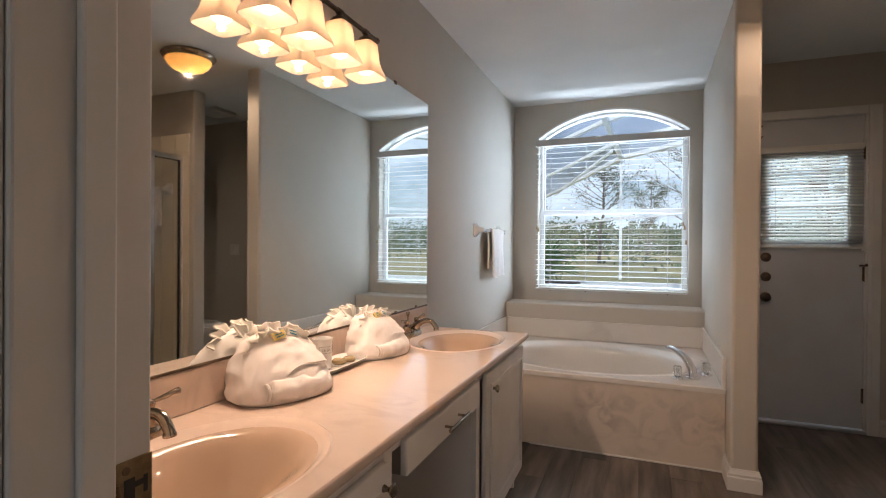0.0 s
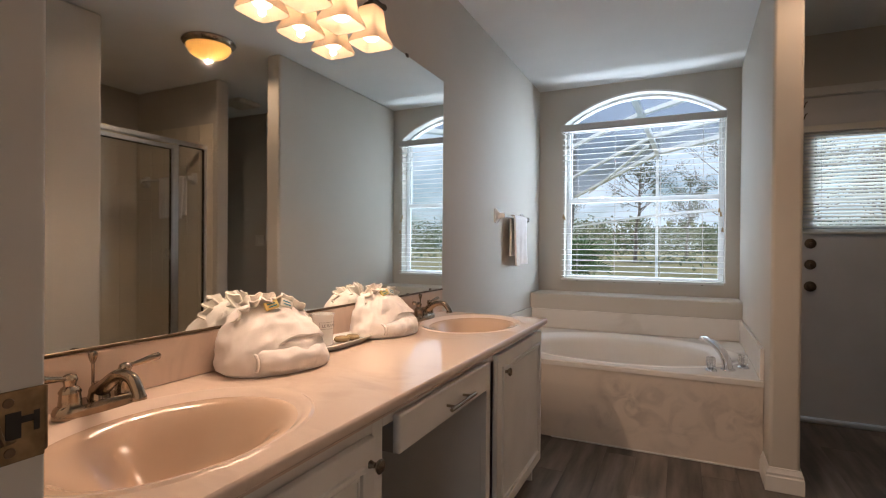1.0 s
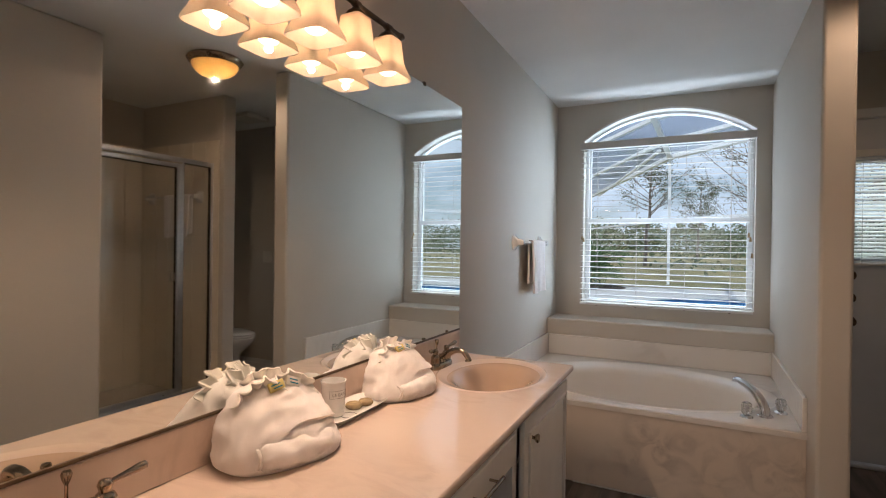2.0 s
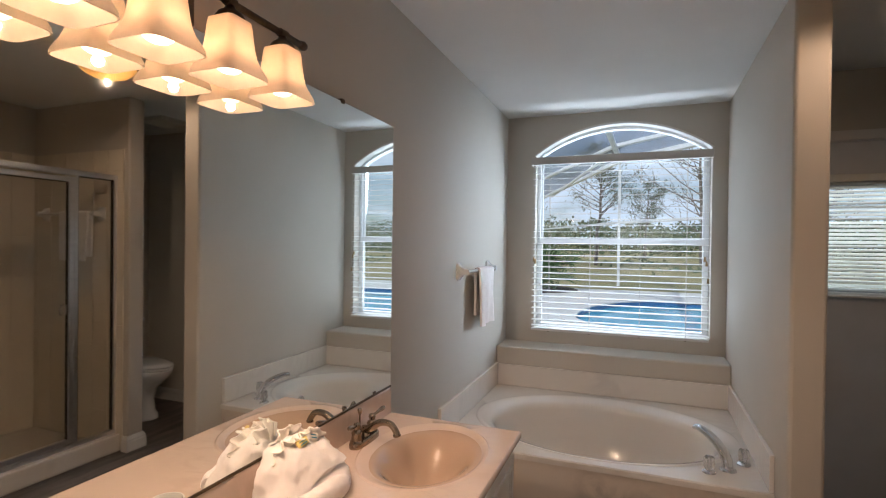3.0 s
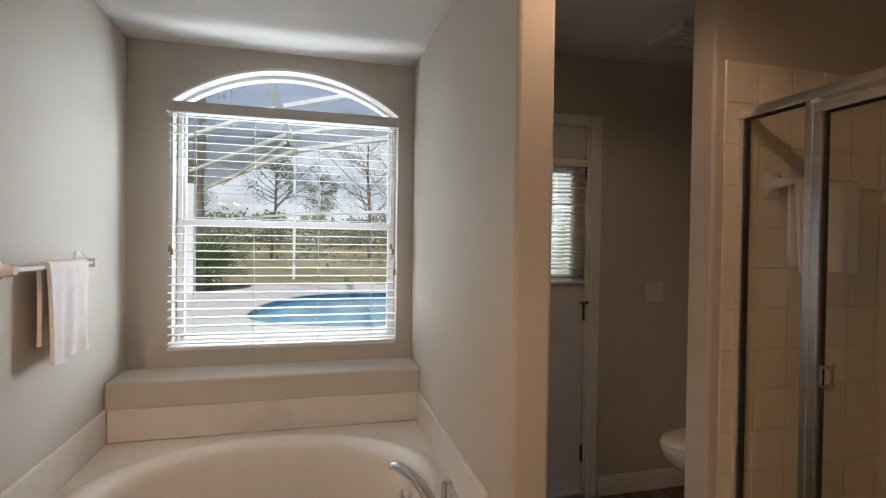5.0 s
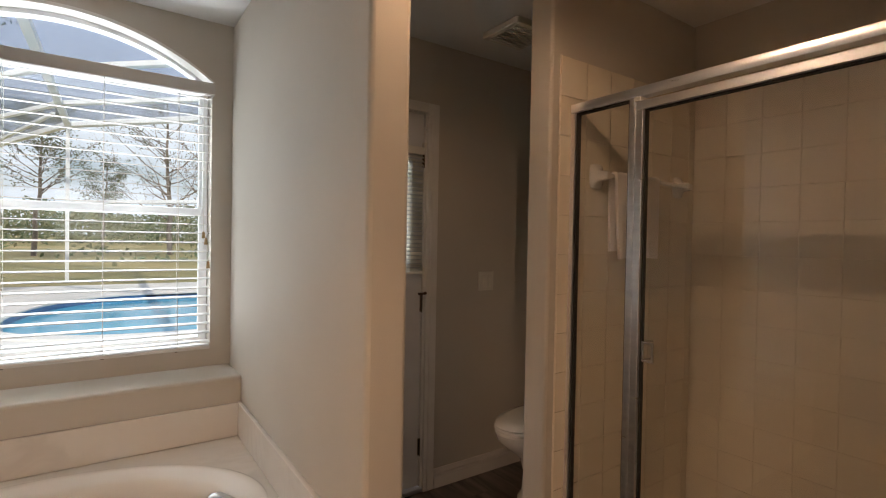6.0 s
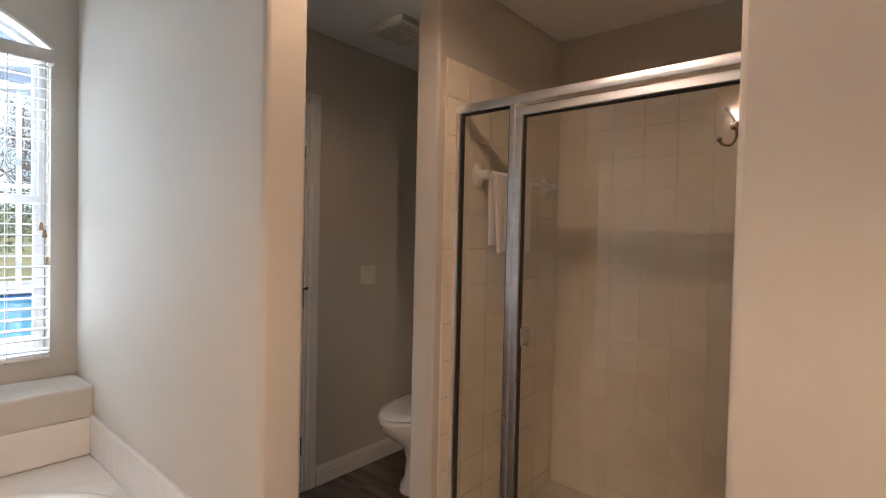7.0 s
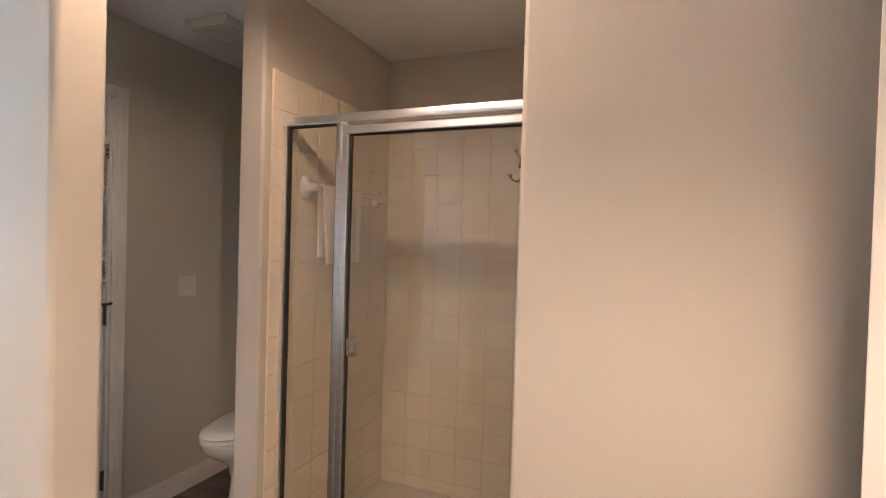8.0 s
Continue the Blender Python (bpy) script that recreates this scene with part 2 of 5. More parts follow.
GRASS = mat("dry_lawn", (0.19, 0.19, 0.075), (0.40, 0.32, 0.16), rough=0.95, scale=0.09, bump=0.3, bscale=12, lo=0.3, hi=0.7)
CAGE = mat("white_aluminium_cage", (0.88, 0.89, 0.90), rough=0.4, scale=3)
BARK = mat("grey_pine_bark", (0.30, 0.26, 0.23), (0.17, 0.14, 0.12), rough=0.95, scale=3, stretch=(1, 1, 0.3), bump=0.6, bscale=20)
NEEDLE = mat("pine_green", (0.095, 0.125, 0.06), (0.17, 0.17, 0.085), rough=0.9, scale=0.8)
RUST = mat("rust_brown_leaf", (0.20, 0.11, 0.045), (0.14, 0.10, 0.04), rough=0.9, scale=0.8)
FROND = mat("palmetto_green", (0.07, 0.15, 0.055), (0.15, 0.22, 0.085), rough=0.55, scale=3)
WOODS = mat("far_woods_green", (0.085, 0.13, 0.075), (0.22, 0.22, 0.13), rough=0.95, scale=0.12)
MULCH = mat("brown_mulch", (0.10, 0.065, 0.04), (0.05, 0.035, 0.025), rough=0.95, scale=5)

# ---- building helpers ----


def finish(name, bm, material, smooth):
    """Mesh data: smooth on curves, crisp where faces meet at an angle or a broad flat face meets its narrow bevel."""
    bmesh.ops.recalc_face_normals(bm, faces=bm.faces)
    if smooth:
        for f in bm.faces:
            f.smooth = True
        area = {f: f.calc_area() for f in bm.faces}
        for e in bm.edges:
            if len(e.link_faces) == 2:
                a, b = (area[f] for f in e.link_faces)
                if e.calc_face_angle(0) > radians(smooth) or max(a, b) > 9 * min(a, b):
                    e.smooth = False
    me = bpy.data.meshes.new(name)
    bm.to_mesh(me)
    bm.free()
    me.materials.append(material)
    return me


def part(name, bm, material, parent=None, label="", smooth=40):
    """One mesh object, built in world coordinates, under a thing or a part."""
    me = finish(name, bm, material, smooth)
    ob = new(name, me)
    if parent:
        ob.parent = parent
        if parent.type == "EMPTY":
            ob.matrix_parent_inverse = Matrix.Translation(-parent.location)
    if label:
        ob["label"] = label
    return ob


def thing(name, at, label, category, group="", kind=""):
    ob = new(name)
    ob.location, ob.empty_display_size = at, 0.1
    return tagged(ob, label, category, group, kind)


def piece(name, me, parent, m, label=""):
    """One more object on shared mesh data."""
    ob = new(name, me)
    ob.parent = parent
    ob.matrix_parent_inverse = Matrix.Translation(-parent.location) if parent.type == "EMPTY" else Matrix.Identity(4)
    ob.matrix_basis = m
    if label:
        ob["label"] = label
    return ob


def mesh_of(name, bm, material, smooth=40):
    return finish(name, bm, material, smooth)


def box(bm, x0, x1, y0, y1, z0, z1, bev=0.0, seg=2, m=None):
    made = bmesh.ops.create_cube(bm, size=1.0)["verts"]
    for v in made:
        v.co = Vector(((x0 + x1) / 2 + v.co.x * (x1 - x0), (y0 + y1) / 2 + v.co.y * (y1 - y0), (z0 + z1) / 2 + v.co.z * (z1 - z0)))
    if m:
        bmesh.ops.transform(bm, matrix=m, verts=made)
    if bev:
        edges = list({e for v in made for e in v.link_edges})
        bmesh.ops.bevel(bm, geom=edges, offset=bev, segments=seg, profile=0.5, affect="EDGES")
    return bm


def boxed(*a, **k):
    return box(bmesh.new(), *a, **k)


def rings(bm, loops, cap=True, closed=True):
    """A skin over loops of equally many points."""
    vs = [[bm.verts.new(p) for p in loop] for loop in loops]
    n = len(vs[0])
    for a, b in zip(vs, vs[1:]):
        for i in range(n if closed else n - 1):
            j = (i + 1) % n
            bm.faces.new((a[i], a[j], b[j], b[i]))
    if cap:
        bm.faces.new(list(reversed(vs[0])))
        bm.faces.new(vs[-1])
    return vs


def lathe(bm, profile, at, seg=24, m=None, cap=True):
    """Profile of (radius, height) turned round the upright axis at a place, or in the frame of m."""
    loops = []
    for r, z in profile:
        loop = [Vector((r * math.cos(2 * math.pi * i / seg), r * math.sin(2 * math.pi * i / seg), z)) for i in range(seg)]
        loops.append([(m @ p if m else p) + Vector(at) for p in loop])
    rings(bm, loops, cap)
    return bm


def tube(bm, pts, r, seg=12, cap=True):
    """A round bar swept along points; r: one radius or one for each point."""
    pts = [Vector(p) for p in pts]
    rad = r if isinstance(r, (list, tuple)) else [r] * len(pts)
    loops, side = [], None
    for i, p in enumerate(pts):
        d = (pts[min(i + 1, len(pts) - 1)] - pts[max(i - 1, 0)]).normalized()
        if side is None:
            side = d.orthogonal().normalized()
        side = (side - d * side.dot(d)).normalized()
        up = d.cross(side)
        loops.append([p + rad[i] * (math.cos(2 * math.pi * k / seg) * side + math.sin(2 * math.pi * k / seg) * up) for k in range(seg)])
    rings(bm, loops, cap)
    return bm


def curve_pts(ctrl, n=16):
    """A smooth line through control points."""
    c = [Vector(p) for p in ctrl]
    c = [c[0] * 2 - c[1], *c, c[-1] * 2 - c[-2]]
    out = []
    for i in range(1, len(c) - 2):
        for k in range(n):
            t = k / n
            out.append(0.5 * ((2 * c[i]) + (c[i + 1] - c[i - 1]) * t + (2 * c[i - 1] - 5 * c[i] + 4 * c[i + 1] - c[i + 2]) * t * t + (3 * c[i] - c[i - 1] - 3 * c[i + 1] + c[i + 2]) * t ** 3))
    out.append(c[-2])
    return out


def structure(name, bm, material, label, smooth=0):
    return tagged(part(name, bm, material, None, "", smooth), label, name.split("_")[0], kind="structure")


def ellipse(cx, cy, z, a, b, n=64):
    return [Vector((cx + a * math.cos(2 * math.pi * i / n), cy + b * math.sin(2 * math.pi * i / n), z)) for i in range(n)]


def rect_loop(cx, cy, z, x0, x1, y0, y1, n=64):
    """Points of a rectangle's border, on rays from a centre, with the four corners hit exactly."""
    out = []
    for i in range(n):
        c, s = math.cos(2 * math.pi * i / n), math.sin(2 * math.pi * i / n)
        tx = ((x1 - cx) / c) if c > 1e-9 else ((x0 - cx) / c if c < -1e-9 else 1e9)
        ty = ((y1 - cy) / s) if s > 1e-9 else ((y0 - cy) / s if s < -1e-9 else 1e9)
        k = min(tx, ty)
        out.append(Vector((cx + k * c, cy + k * s, z)))
    for px, py in ((x0, y0), (x0, y1), (x1, y0), (x1, y1)):
        near = min(range(n), key=lambda i: (out[i].x - px) ** 2 + (out[i].y - py) ** 2)
        out[near] = Vector((px, py, z))
    return out


# ---- the room: walls, floor, ceiling ----
H = 2.44
structure("ceiling", boxed(-0.12, 3.47, 0.84, 5.16, H, H + 0.12), CEIL, "white lightly textured painted ceiling")
floor = structure("floor", boxed(-0.12, 3.47, 0.80, 5.16, -0.12, -0.006), SUBFLOOR, "grey-brown wood-look vinyl plank floor")
structure("wall_west", boxed(-0.12, 0.0, 0.84, 5.16, -0.1, H), PAINT, "greige painted wall behind the mirror and vanity")


def arch_z(x, x0, x1, spring, rise):
    half, mid = (x1 - x0) / 2, (x0 + x1) / 2
    r = (half * half + rise * rise) / (2 * rise)
    return spring + math.sqrt(max(r * r - (x - mid) ** 2, 0)) - (r - rise)


WX0, WX1, WZ0, SPRING, RISE = 0.218, 1.418, 0.832, 2.140, 0.205


def arch_loop(x0, x1, z0, spring, rise, y, n=32):
    """Border of an arched opening, from the lower left round over the arch."""
    pts = [Vector((x0, y, z0))]
    pts += [Vector((x0 + (x1 - x0) * i / n, y, arch_z(x0 + (x1 - x0) * i / n, x0, x1, spring, rise))) for i in range(n + 1)]
    return pts + [Vector((x1, y, z0))]


def arch_wall():
    bm = bmesh.new()
    box(bm, -0.12, WX0, 5.0, 5.16, -0.1, H)
    box(bm, WX1, 1.640, 5.0, 5.16, -0.1, H)
    box(bm, WX0, WX1, 5.0, 5.16, -0.1, WZ0)
    lows = [[p + Vector((0, d, 0)) for p in arch_loop(WX0, WX1, WZ0, SPRING, RISE, 5.0)[1:-1]] for d in (0, 0.16)]
    tops = [[Vector((p.x, p.y, H)) for p in row] for row in lows]
    rings(bm, [lows[0], tops[0], tops[1], lows[1], lows[0]], cap=False, closed=False)
    bmesh.ops.remove_doubles(bm, verts=bm.verts, dist=1e-5)
    return bm


structure("wall_north", arch_wall(), PAINT, "greige wall with an arched window opening above the tub")
structure("ledge", boxed(0.0, 1.512, 4.722, 4.999, -0.05, 0.722, bev=0.012, seg=3), PAINT, "greige painted ledge between tub and window", 40)


def out_of_true(bm):
    """The wall beside the tub stands a degree out of square with the window wall."""
    for v in bm.verts:
        v.co.x -= 0.0165 * (5.0 - v.co.y)
    return bm


structure("wall_east_of_tub", out_of_true(boxed(1.512, 1.630, 3.388, 5.0, -0.05, H, bev=0.014, seg=3)), PAINT, "greige painted wall end between tub and toilet nook", 40)


def door_wall():
    bm = bmesh.new()
    box(bm, 1.600, 1.765, 4.545, 4.673, -0.05, H)
    box(bm, 2.418, 3.47, 4.545, 4.673, -0.05, H)
    box(bm, 1.765, 2.418, 4.545, 4.673, 2.070, H)
    return bm


structure("wall_toilet_nook", door_wall(), PAINT, "greige wall round the glazed outside door")
structure("wall_east", boxed(3.35, 3.47, 2.385, 4.673, -0.05, H), PAINT, "greige wall at the back of shower and toilet nook")
structure("wall_partition", boxed(2.341, 3.36, 3.592, 3.708, -0.05, H, bev=0.012, seg=3), PAINT, "greige partition between toilet nook and shower", 40)


def beige_wall():
    bm = bmesh.new()
    box(bm, 2.019, 2.14, 0.84, 2.505, -0.05, H, bev=0.014, seg=3)
    box(bm, 2.13, 3.36, 2.385, 2.502, -0.05, H)
    return bm


structure("wall_by_entry", beige_wall(), PAINT, "greige wall between entry door and shower", 40)

JX0, JX1 = 0.580, 1.46


def south_wall():
    bm = bmesh.new()
    box(bm, -0.12, JX0 - 0.02, 0.84, 0.96, -0.05, H)
    box(bm, JX1 + 0.02, 2.14, 0.84, 0.96, -0.05, H)
    box(bm, JX0 - 0.02, JX1 + 0.02, 0.84, 0.96, 2.06, H)
    return bm


structure("wall_south", south_wall(), PAINT, "greige wall round the entry doorway")
# the dim room behind the doorway, closed but for one added opening
structure("wall_room_behind", boxed(-1.6, -1.5, -2.6, 0.84, -0.1, H), PAINT, "greige wall of the dim adjoining room")


# opening added out of view, only to bring in fill light
def far_wall():
    bm = bmesh.new()
    for q in ((-1.6, 0.0, -0.1, H), (1.8, 3.6, -0.1, H), (0.0, 1.8, -0.1, 0.8), (0.0, 1.8, 2.2, H)):
        box(bm, q[0], q[1], -2.7, -2.6, q[2], q[3])
    return bm


structure("wall_room_behind_south", far_wall(), PAINT, "greige wall of the adjoining room with an added, unseen opening")
structure("wall_room_behind_east", boxed(3.5, 3.6, -2.6, 0.84, -0.1, H), PAINT, "greige wall of the dim adjoining room")
structure("wall_room_behind_north_west", boxed(-1.6, -0.12, 0.84, 0.94, -0.1, H), PAINT, "greige wall of the dim adjoining room")
structure("wall_room_behind_north_east", boxed(2.14, 3.6, 0.84, 0.94, -0.1, H), PAINT, "greige wall of the dim adjoining room")
structure("ceiling_room_behind", boxed(-1.6, 3.6, -2.7, 0.84, H, H + 0.1), CEIL, "white ceiling of the adjoining room")
structure("floor_room_behind", boxed(-1.6, 3.6, -2.7, 0.80, -0.12, 0.0), PLANK, "dark plank floor of the adjoining room")


def baseboard(name, pts, h=0.105, d=0.016):
    """Moulded skirting along a line of plan points, on the left-hand side of the way."""
    prof = [(0, 0), (d, 0), (d, h * 0.62), (d * 0.72, h * 0.68), (d * 0.78, h * 0.78), (d * 0.45, h * 0.88), (d * 0.3, h), (0, h)]
    pts = [Vector((*p, 0)) for p in pts]
    loops = []
    for i, p in enumerate(pts):
        a = (p - pts[i - 1]).normalized() if i else (pts[1] - p).normalized()
        b = (pts[i + 1] - p).normalized() if i + 1 < len(pts) else a
        na, nb = Vector((-a.y, a.x, 0)), Vector((-b.y, b.x, 0))
        n = (na + nb) / (1 + na.dot(nb))
        loops.append([p + n * u + Vector((0, 0, v + 0.001)) for u, v in prof])
    bm = bmesh.new()
    rings(bm, loops)
    return tagged(part(name, bm, TRIM, None, "", 25), "white moulded wooden baseboard along the wall", "baseboard", kind="structure")


baseboard("baseboard_wall_end", [(1.623, 4.53), (1.603, 3.388), (1.485, 3.388), (1.488, 3.575)])
baseboard("baseboard_nook", [(3.348, 4.545), (2.482, 4.545)])
baseboard("baseboard_partition", [(2.384, 3.592), (2.341, 3.592), (2.341, 3.708), (3.34, 3.708)])
baseboard("baseboard_entry_wall", [(2.019, 0.98), (2.019, 2.505), (2.39, 2.505)])


# ---- entry doorway ----
def jamb():
    j = tagged(new("door_1"), "white painted door jamb with a worn brass strike plate", "doorway", kind="structure")
    for x0, x1 in ((JX0 - 0.02, JX0), (JX1, JX1 + 0.02)):
        part("jamb", boxed(x0, x1, 0.995, 1.125, 0, 2.06, bev=0.003), TRIM, j)
    part("head", boxed(JX0, JX1, 0.995, 1.125, 2.04, 2.06), TRIM, j)
    part("door_stop", boxed(JX0, JX0 + 0.011, 1.046, 1.080, 0, 2.04, bev=0.003), TRIM, j)
    part("door_stop", boxed(JX1 - 0.011, JX1, 1.046, 1.080, 0, 2.04, bev=0.003), TRIM, j)
    for y0, y1 in ((1.125, 1.141), (0.979, 0.995)):
        for x0, x1 in ((JX0 - 0.068, JX0 - 0.006), (JX1 + 0.006, JX1 + 0.068)):
            if y0 > 1 and x0 < 1:
                continue
            bm = boxed(x0, x1, y0, y1, 0, 2.11, bev=0.004)
            box(bm, x0 + 0.012, x1 - 0.02, y0 - 0.004, y1 + 0.004, 0.001, 2.10, bev=0.003)
            part("casing", bm, TRIM, j)
        part("casing", boxed(JX0 - 0.068, JX1 + 0.068, y0, y1, 2.11, 2.17, bev=0.004), TRIM, j)
    # strike plate with its latch pocket, slotted tongue, screw holes and rolled lip
    zc = 0.931
    s = boxed(JX0 - 0.001, JX0 + 0.0022, 1.0815, 1.1235, zc - 0.033, zc + 0.031, bev=0.0009)
    strike = part("strike_plate", s, BRASS, j, "worn brass strike plate")
    lip = []
    for a in range(0, 100, 12):
        lip.append((JX0 + 0.0002 - 0.006 * (1 - math.cos(radians(a))), 1.1232 + 0.006 * math.sin(radians(a))))
    bm = bmesh.new()
    rings(bm, [[Vector((x, y, zc + s_ * (0.030 - 0.006 * (k / len(lip)) ** 2))) for k, (x, y) in enumerate(lip)] for s_ in (-1, 1)], cap=False, closed=False)
    bmesh.ops.recalc_face_normals(bm, faces=bm.faces)
    bmesh.ops.solidify(bm, geom=list(bm.faces), thickness=0.002)
    part("lip", bm, BRASS, strike, "rolled brass lip", 60)
    part("latch_hole", boxed(JX0 + 0.002, JX0 + 0.0027, 1.093, 1.105, zc - 0.012, zc + 0.012, bev=0.0003), DARKGAP, strike)
    bm = boxed(JX0 + 0.002, JX0 + 0.0027, 1.105, 1.119, zc + 0.001, zc + 0.007)
    box(bm, JX0 + 0.002, JX0 + 0.0028, 1.1145, 1.119, zc - 0.008, zc + 0.010)
    part("slot", bm, DARKGAP, strike)
    part("tongue", tube(bmesh.new(), [(JX0 + 0.0025, 1.086, zc + 0.010), (JX0 + 0.004, 1.087, zc - 0.004), (JX0 + 0.0035, 1.091, zc - 0.013), (JX0 + 0.002, 1.101, zc - 0.014)], [0.002, 0.0036, 0.003, 0.001], 8), BRASS, strike)
    for y, z in ((1.0955, zc + 0.021), (1.0965, zc - 0.023)):
        part("screw", lathe(bmesh.new(), [(0.0001, 0.0030), (0.0042, 0.0028), (0.0046, 0.002), (0.0046, 0)], (JX0, y, z), 14, Matrix.Rotation(radians(90), 4, "Y")), BRONZE, strike)
    j.location.y = -0.162
    return j


jamb()


def entry_door():
    d = thing("entry_door", (1.46, 1.02, 0), "white painted panel door standing open near the wall", "door")
    m = Matrix.Translation((1.46, 1.03, 0)) @ Matrix.Rotation(radians(71), 4, "Z")
    bm = boxed(0, 0.914, -0.0175, 0.0175, 0.012, 2.03, bev=0.002, m=m)
    leaf = part("leaf", bm, ENTRYDOOR, d)
    for z0, z1 in ((0.25, 0.95), (1.10, 1.85)):
        for u0, u1 in ((0.11, 0.40), (0.475, 0.765)):
            for side in (-1, 1):
                y = side * 0.0175
                part("raised_panel", boxed(u0, u1, min(y, y + side * 0.006), max(y, y + side * 0.006), z0, z1, bev=0.005, m=m), ENTRYDOOR, leaf)
    for side in (-1, 1):
        kn = Matrix.Translation((0, 0, 0)) @ m @ Matrix.Translation((0.81, side * 0.0175, 0.92)) @ Matrix.Rotation(radians(-90 * side), 4, "X")
        part("knob", lathe(bmesh.new(), [(0.03, 0), (0.03, 0.006), (0.012, 0.01), (0.012, 0.035), (0.026, 0.045), (0.028, 0.058), (0.018, 0.068), (0.0005, 0.07)], (0, 0, 0), 20, kn), NICKEL, d)
    return d


entry_door()


# ---- arched window and blind ----
def window():
    w = tagged(new("window_1"), "arched white vinyl window looking out on a pool", "window", kind="structure")

    def arched_frame(x0, x1, z0, spring, rise, wid, y0, y1):
        outer = [arch_loop(x0, x1, z0, spring, rise, y) for y in (y0, y1)]
        inner = [arch_loop(x0 + wid, x1 - wid, z0 + wid, spring, rise - wid * 0.9, y) for y in (y0, y1)]
        bm = bmesh.new()
        rings(bm, [outer[0], inner[0], inner[1], outer[1], outer[0]], cap=False)
        bmesh.ops.remove_doubles(bm, verts=bm.verts, dist=1e-6)
        return bm

    part("window_frame", arched_frame(WX0 + 0.004, WX1 - 0.004, WZ0 + 0.002, SPRING, RISE - 0.003, 0.022, 5.085, 5.145), VINYL, w)
    part("transom_bar", boxed(WX0 + 0.026, WX1 - 0.026, 5.09, 5.14, 2.092, 2.137, bev=0.004), VINYL, w)
    part("meeting_rail", boxed(WX0 + 0.026, WX1 - 0.026, 5.085, 5.135, 1.474, 1.513, bev=0.004), VINYL, w)
    for z0, z1, y in ((0.856, 1.472, 5.10), (1.513, 2.094, 5.122)):
        sash = bmesh.new()
        box(sash, WX0 + 0.025, WX0 + 0.042, y - 0.012, y + 0.012, z0, z1, bev=0.003)
        box(sash, WX1 - 0.042, WX1 - 0.025, y - 0.012, y + 0.012, z0, z1, bev=0.003)
        part("sash", sash, VINYL, w)
        p = part("pane", boxed(WX0 + 0.038, WX1 - 0.038, y - 0.002, y + 0.002, z0, z1), GLASS, w, smooth=0)
        p.visible_shadow = False
    bm = bmesh.new()
    lp = arch_loop(WX0 + 0.024, WX1 - 0.024, 2.136, SPRING, RISE - 0.020, 5.115)
    rings(bm, [lp, [p + Vector((0, 0.004, 0)) for p in lp]])
    p = part("pane", bm, GLASS, w, smooth=0)
    p.visible_shadow = False
    # pale plaster bead round the opening
    a = [arch_loop(WX0 - 0.012, WX1 + 0.012, WZ0, SPRING, RISE + 0.012, y)[1:-1] for y in (4.994, 5.0005)]
    b = [arch_loop(WX0, WX1, WZ0, SPRING, RISE, y)[1:-1] for y in (4.994, 5.084)]
    bm = bmesh.new()
    inn = [q + Vector((0, 0, -0.003)) for q in b[0]], [q + Vector((0, 0, -0.003)) for q in b[1]]
    rings(bm, [a[1], a[0], inn[0], inn[1]], cap=False, closed=False)
    part("arch_bead", bm, TRIM, w, "cream painted arch reveal", 60)
    return w


window()

BX0, BX1 = 0.204, 1.411


def big_blind():
    b = thing("window_blind", (0.8, 4.96, 0.84), "white two-inch faux-wood blind lowered, slats open", "blind")
    bm = boxed(BX0 - 0.006, BX1 + 0.006, 4.918, 4.926, 2.060, 2.114, bev=0.003)
    box(bm, BX0 - 0.006, BX0, 4.926, 4.998, 2.060, 2.114)
    box(bm, BX1, BX1 + 0.006, 4.926, 4.998, 2.060, 2.114)
    part("valance", bm, VALANCE, b, "grey-white valance")
    part("headrail", boxed(BX0 + 0.005, BX1 - 0.005, 4.932, 4.992, 2.066, 2.108), SLAT, b)
    sl = boxed(-(BX1 - BX0) / 2 + 0.004, (BX1 - BX0) / 2 - 0.004, -0.0235, 0.0235, -0.0011, 0.0011, bev=0.0008, seg=1)
    me = mesh_of("slat", sl, SLAT)
    n = 28
    for i in range(n):
        z = 0.855 + i * (2.045 - 0.855) / (n - 1)
        piece("slat", me, b, pose((BX0 + BX1) / 2, 4.962, z, random.uniform(3.6, 5.4), random.uniform(-0.08, 0.08), 0))
    part("bottom_rail", boxed(BX0 + 0.004, BX1 - 0.004, 4.936, 4.988, 0.818, 0.835, bev=0.003), SLAT, b)
    for x in (0.335, 0.63, 0.97, 1.265):
        for y in (4.936, 4.988):
            part("ladder_cord", tube(bmesh.new(), [(x, y, 0.83), (x, y, 2.07)], 0.0011, 6), CORD, b)
        part("cord_plug", lathe(bmesh.new(), [(0.006, 0), (0.007, 0.004), (0.006, 0.008)], (x, 4.962, 0.811), 10), BRONZE, b)
    for x, zs in ((0.225, (1.335, 1.32)), (1.372, (1.36, 1.33, 1.215))):
        for k, z in enumerate(zs):
            cx = x + 0.011 * k
            cord = part("pull_cord", tube(bmesh.new(), [(cx, 4.925, z + 0.03), (cx, 4.924, 2.06)], 0.0012, 6), CORD, b)
            part("tassel", lathe(bmesh.new(), [(0.003, 0.034), (0.006, 0.028), (0.007, 0.015), (0.009, 0.0)], (cx, 4.925, z), 12), TASSEL, cord)
    return b


big_blind()


# ---- bath tub in its deck ----
TX, TY, TZ = 0.755, 4.128, 0.448


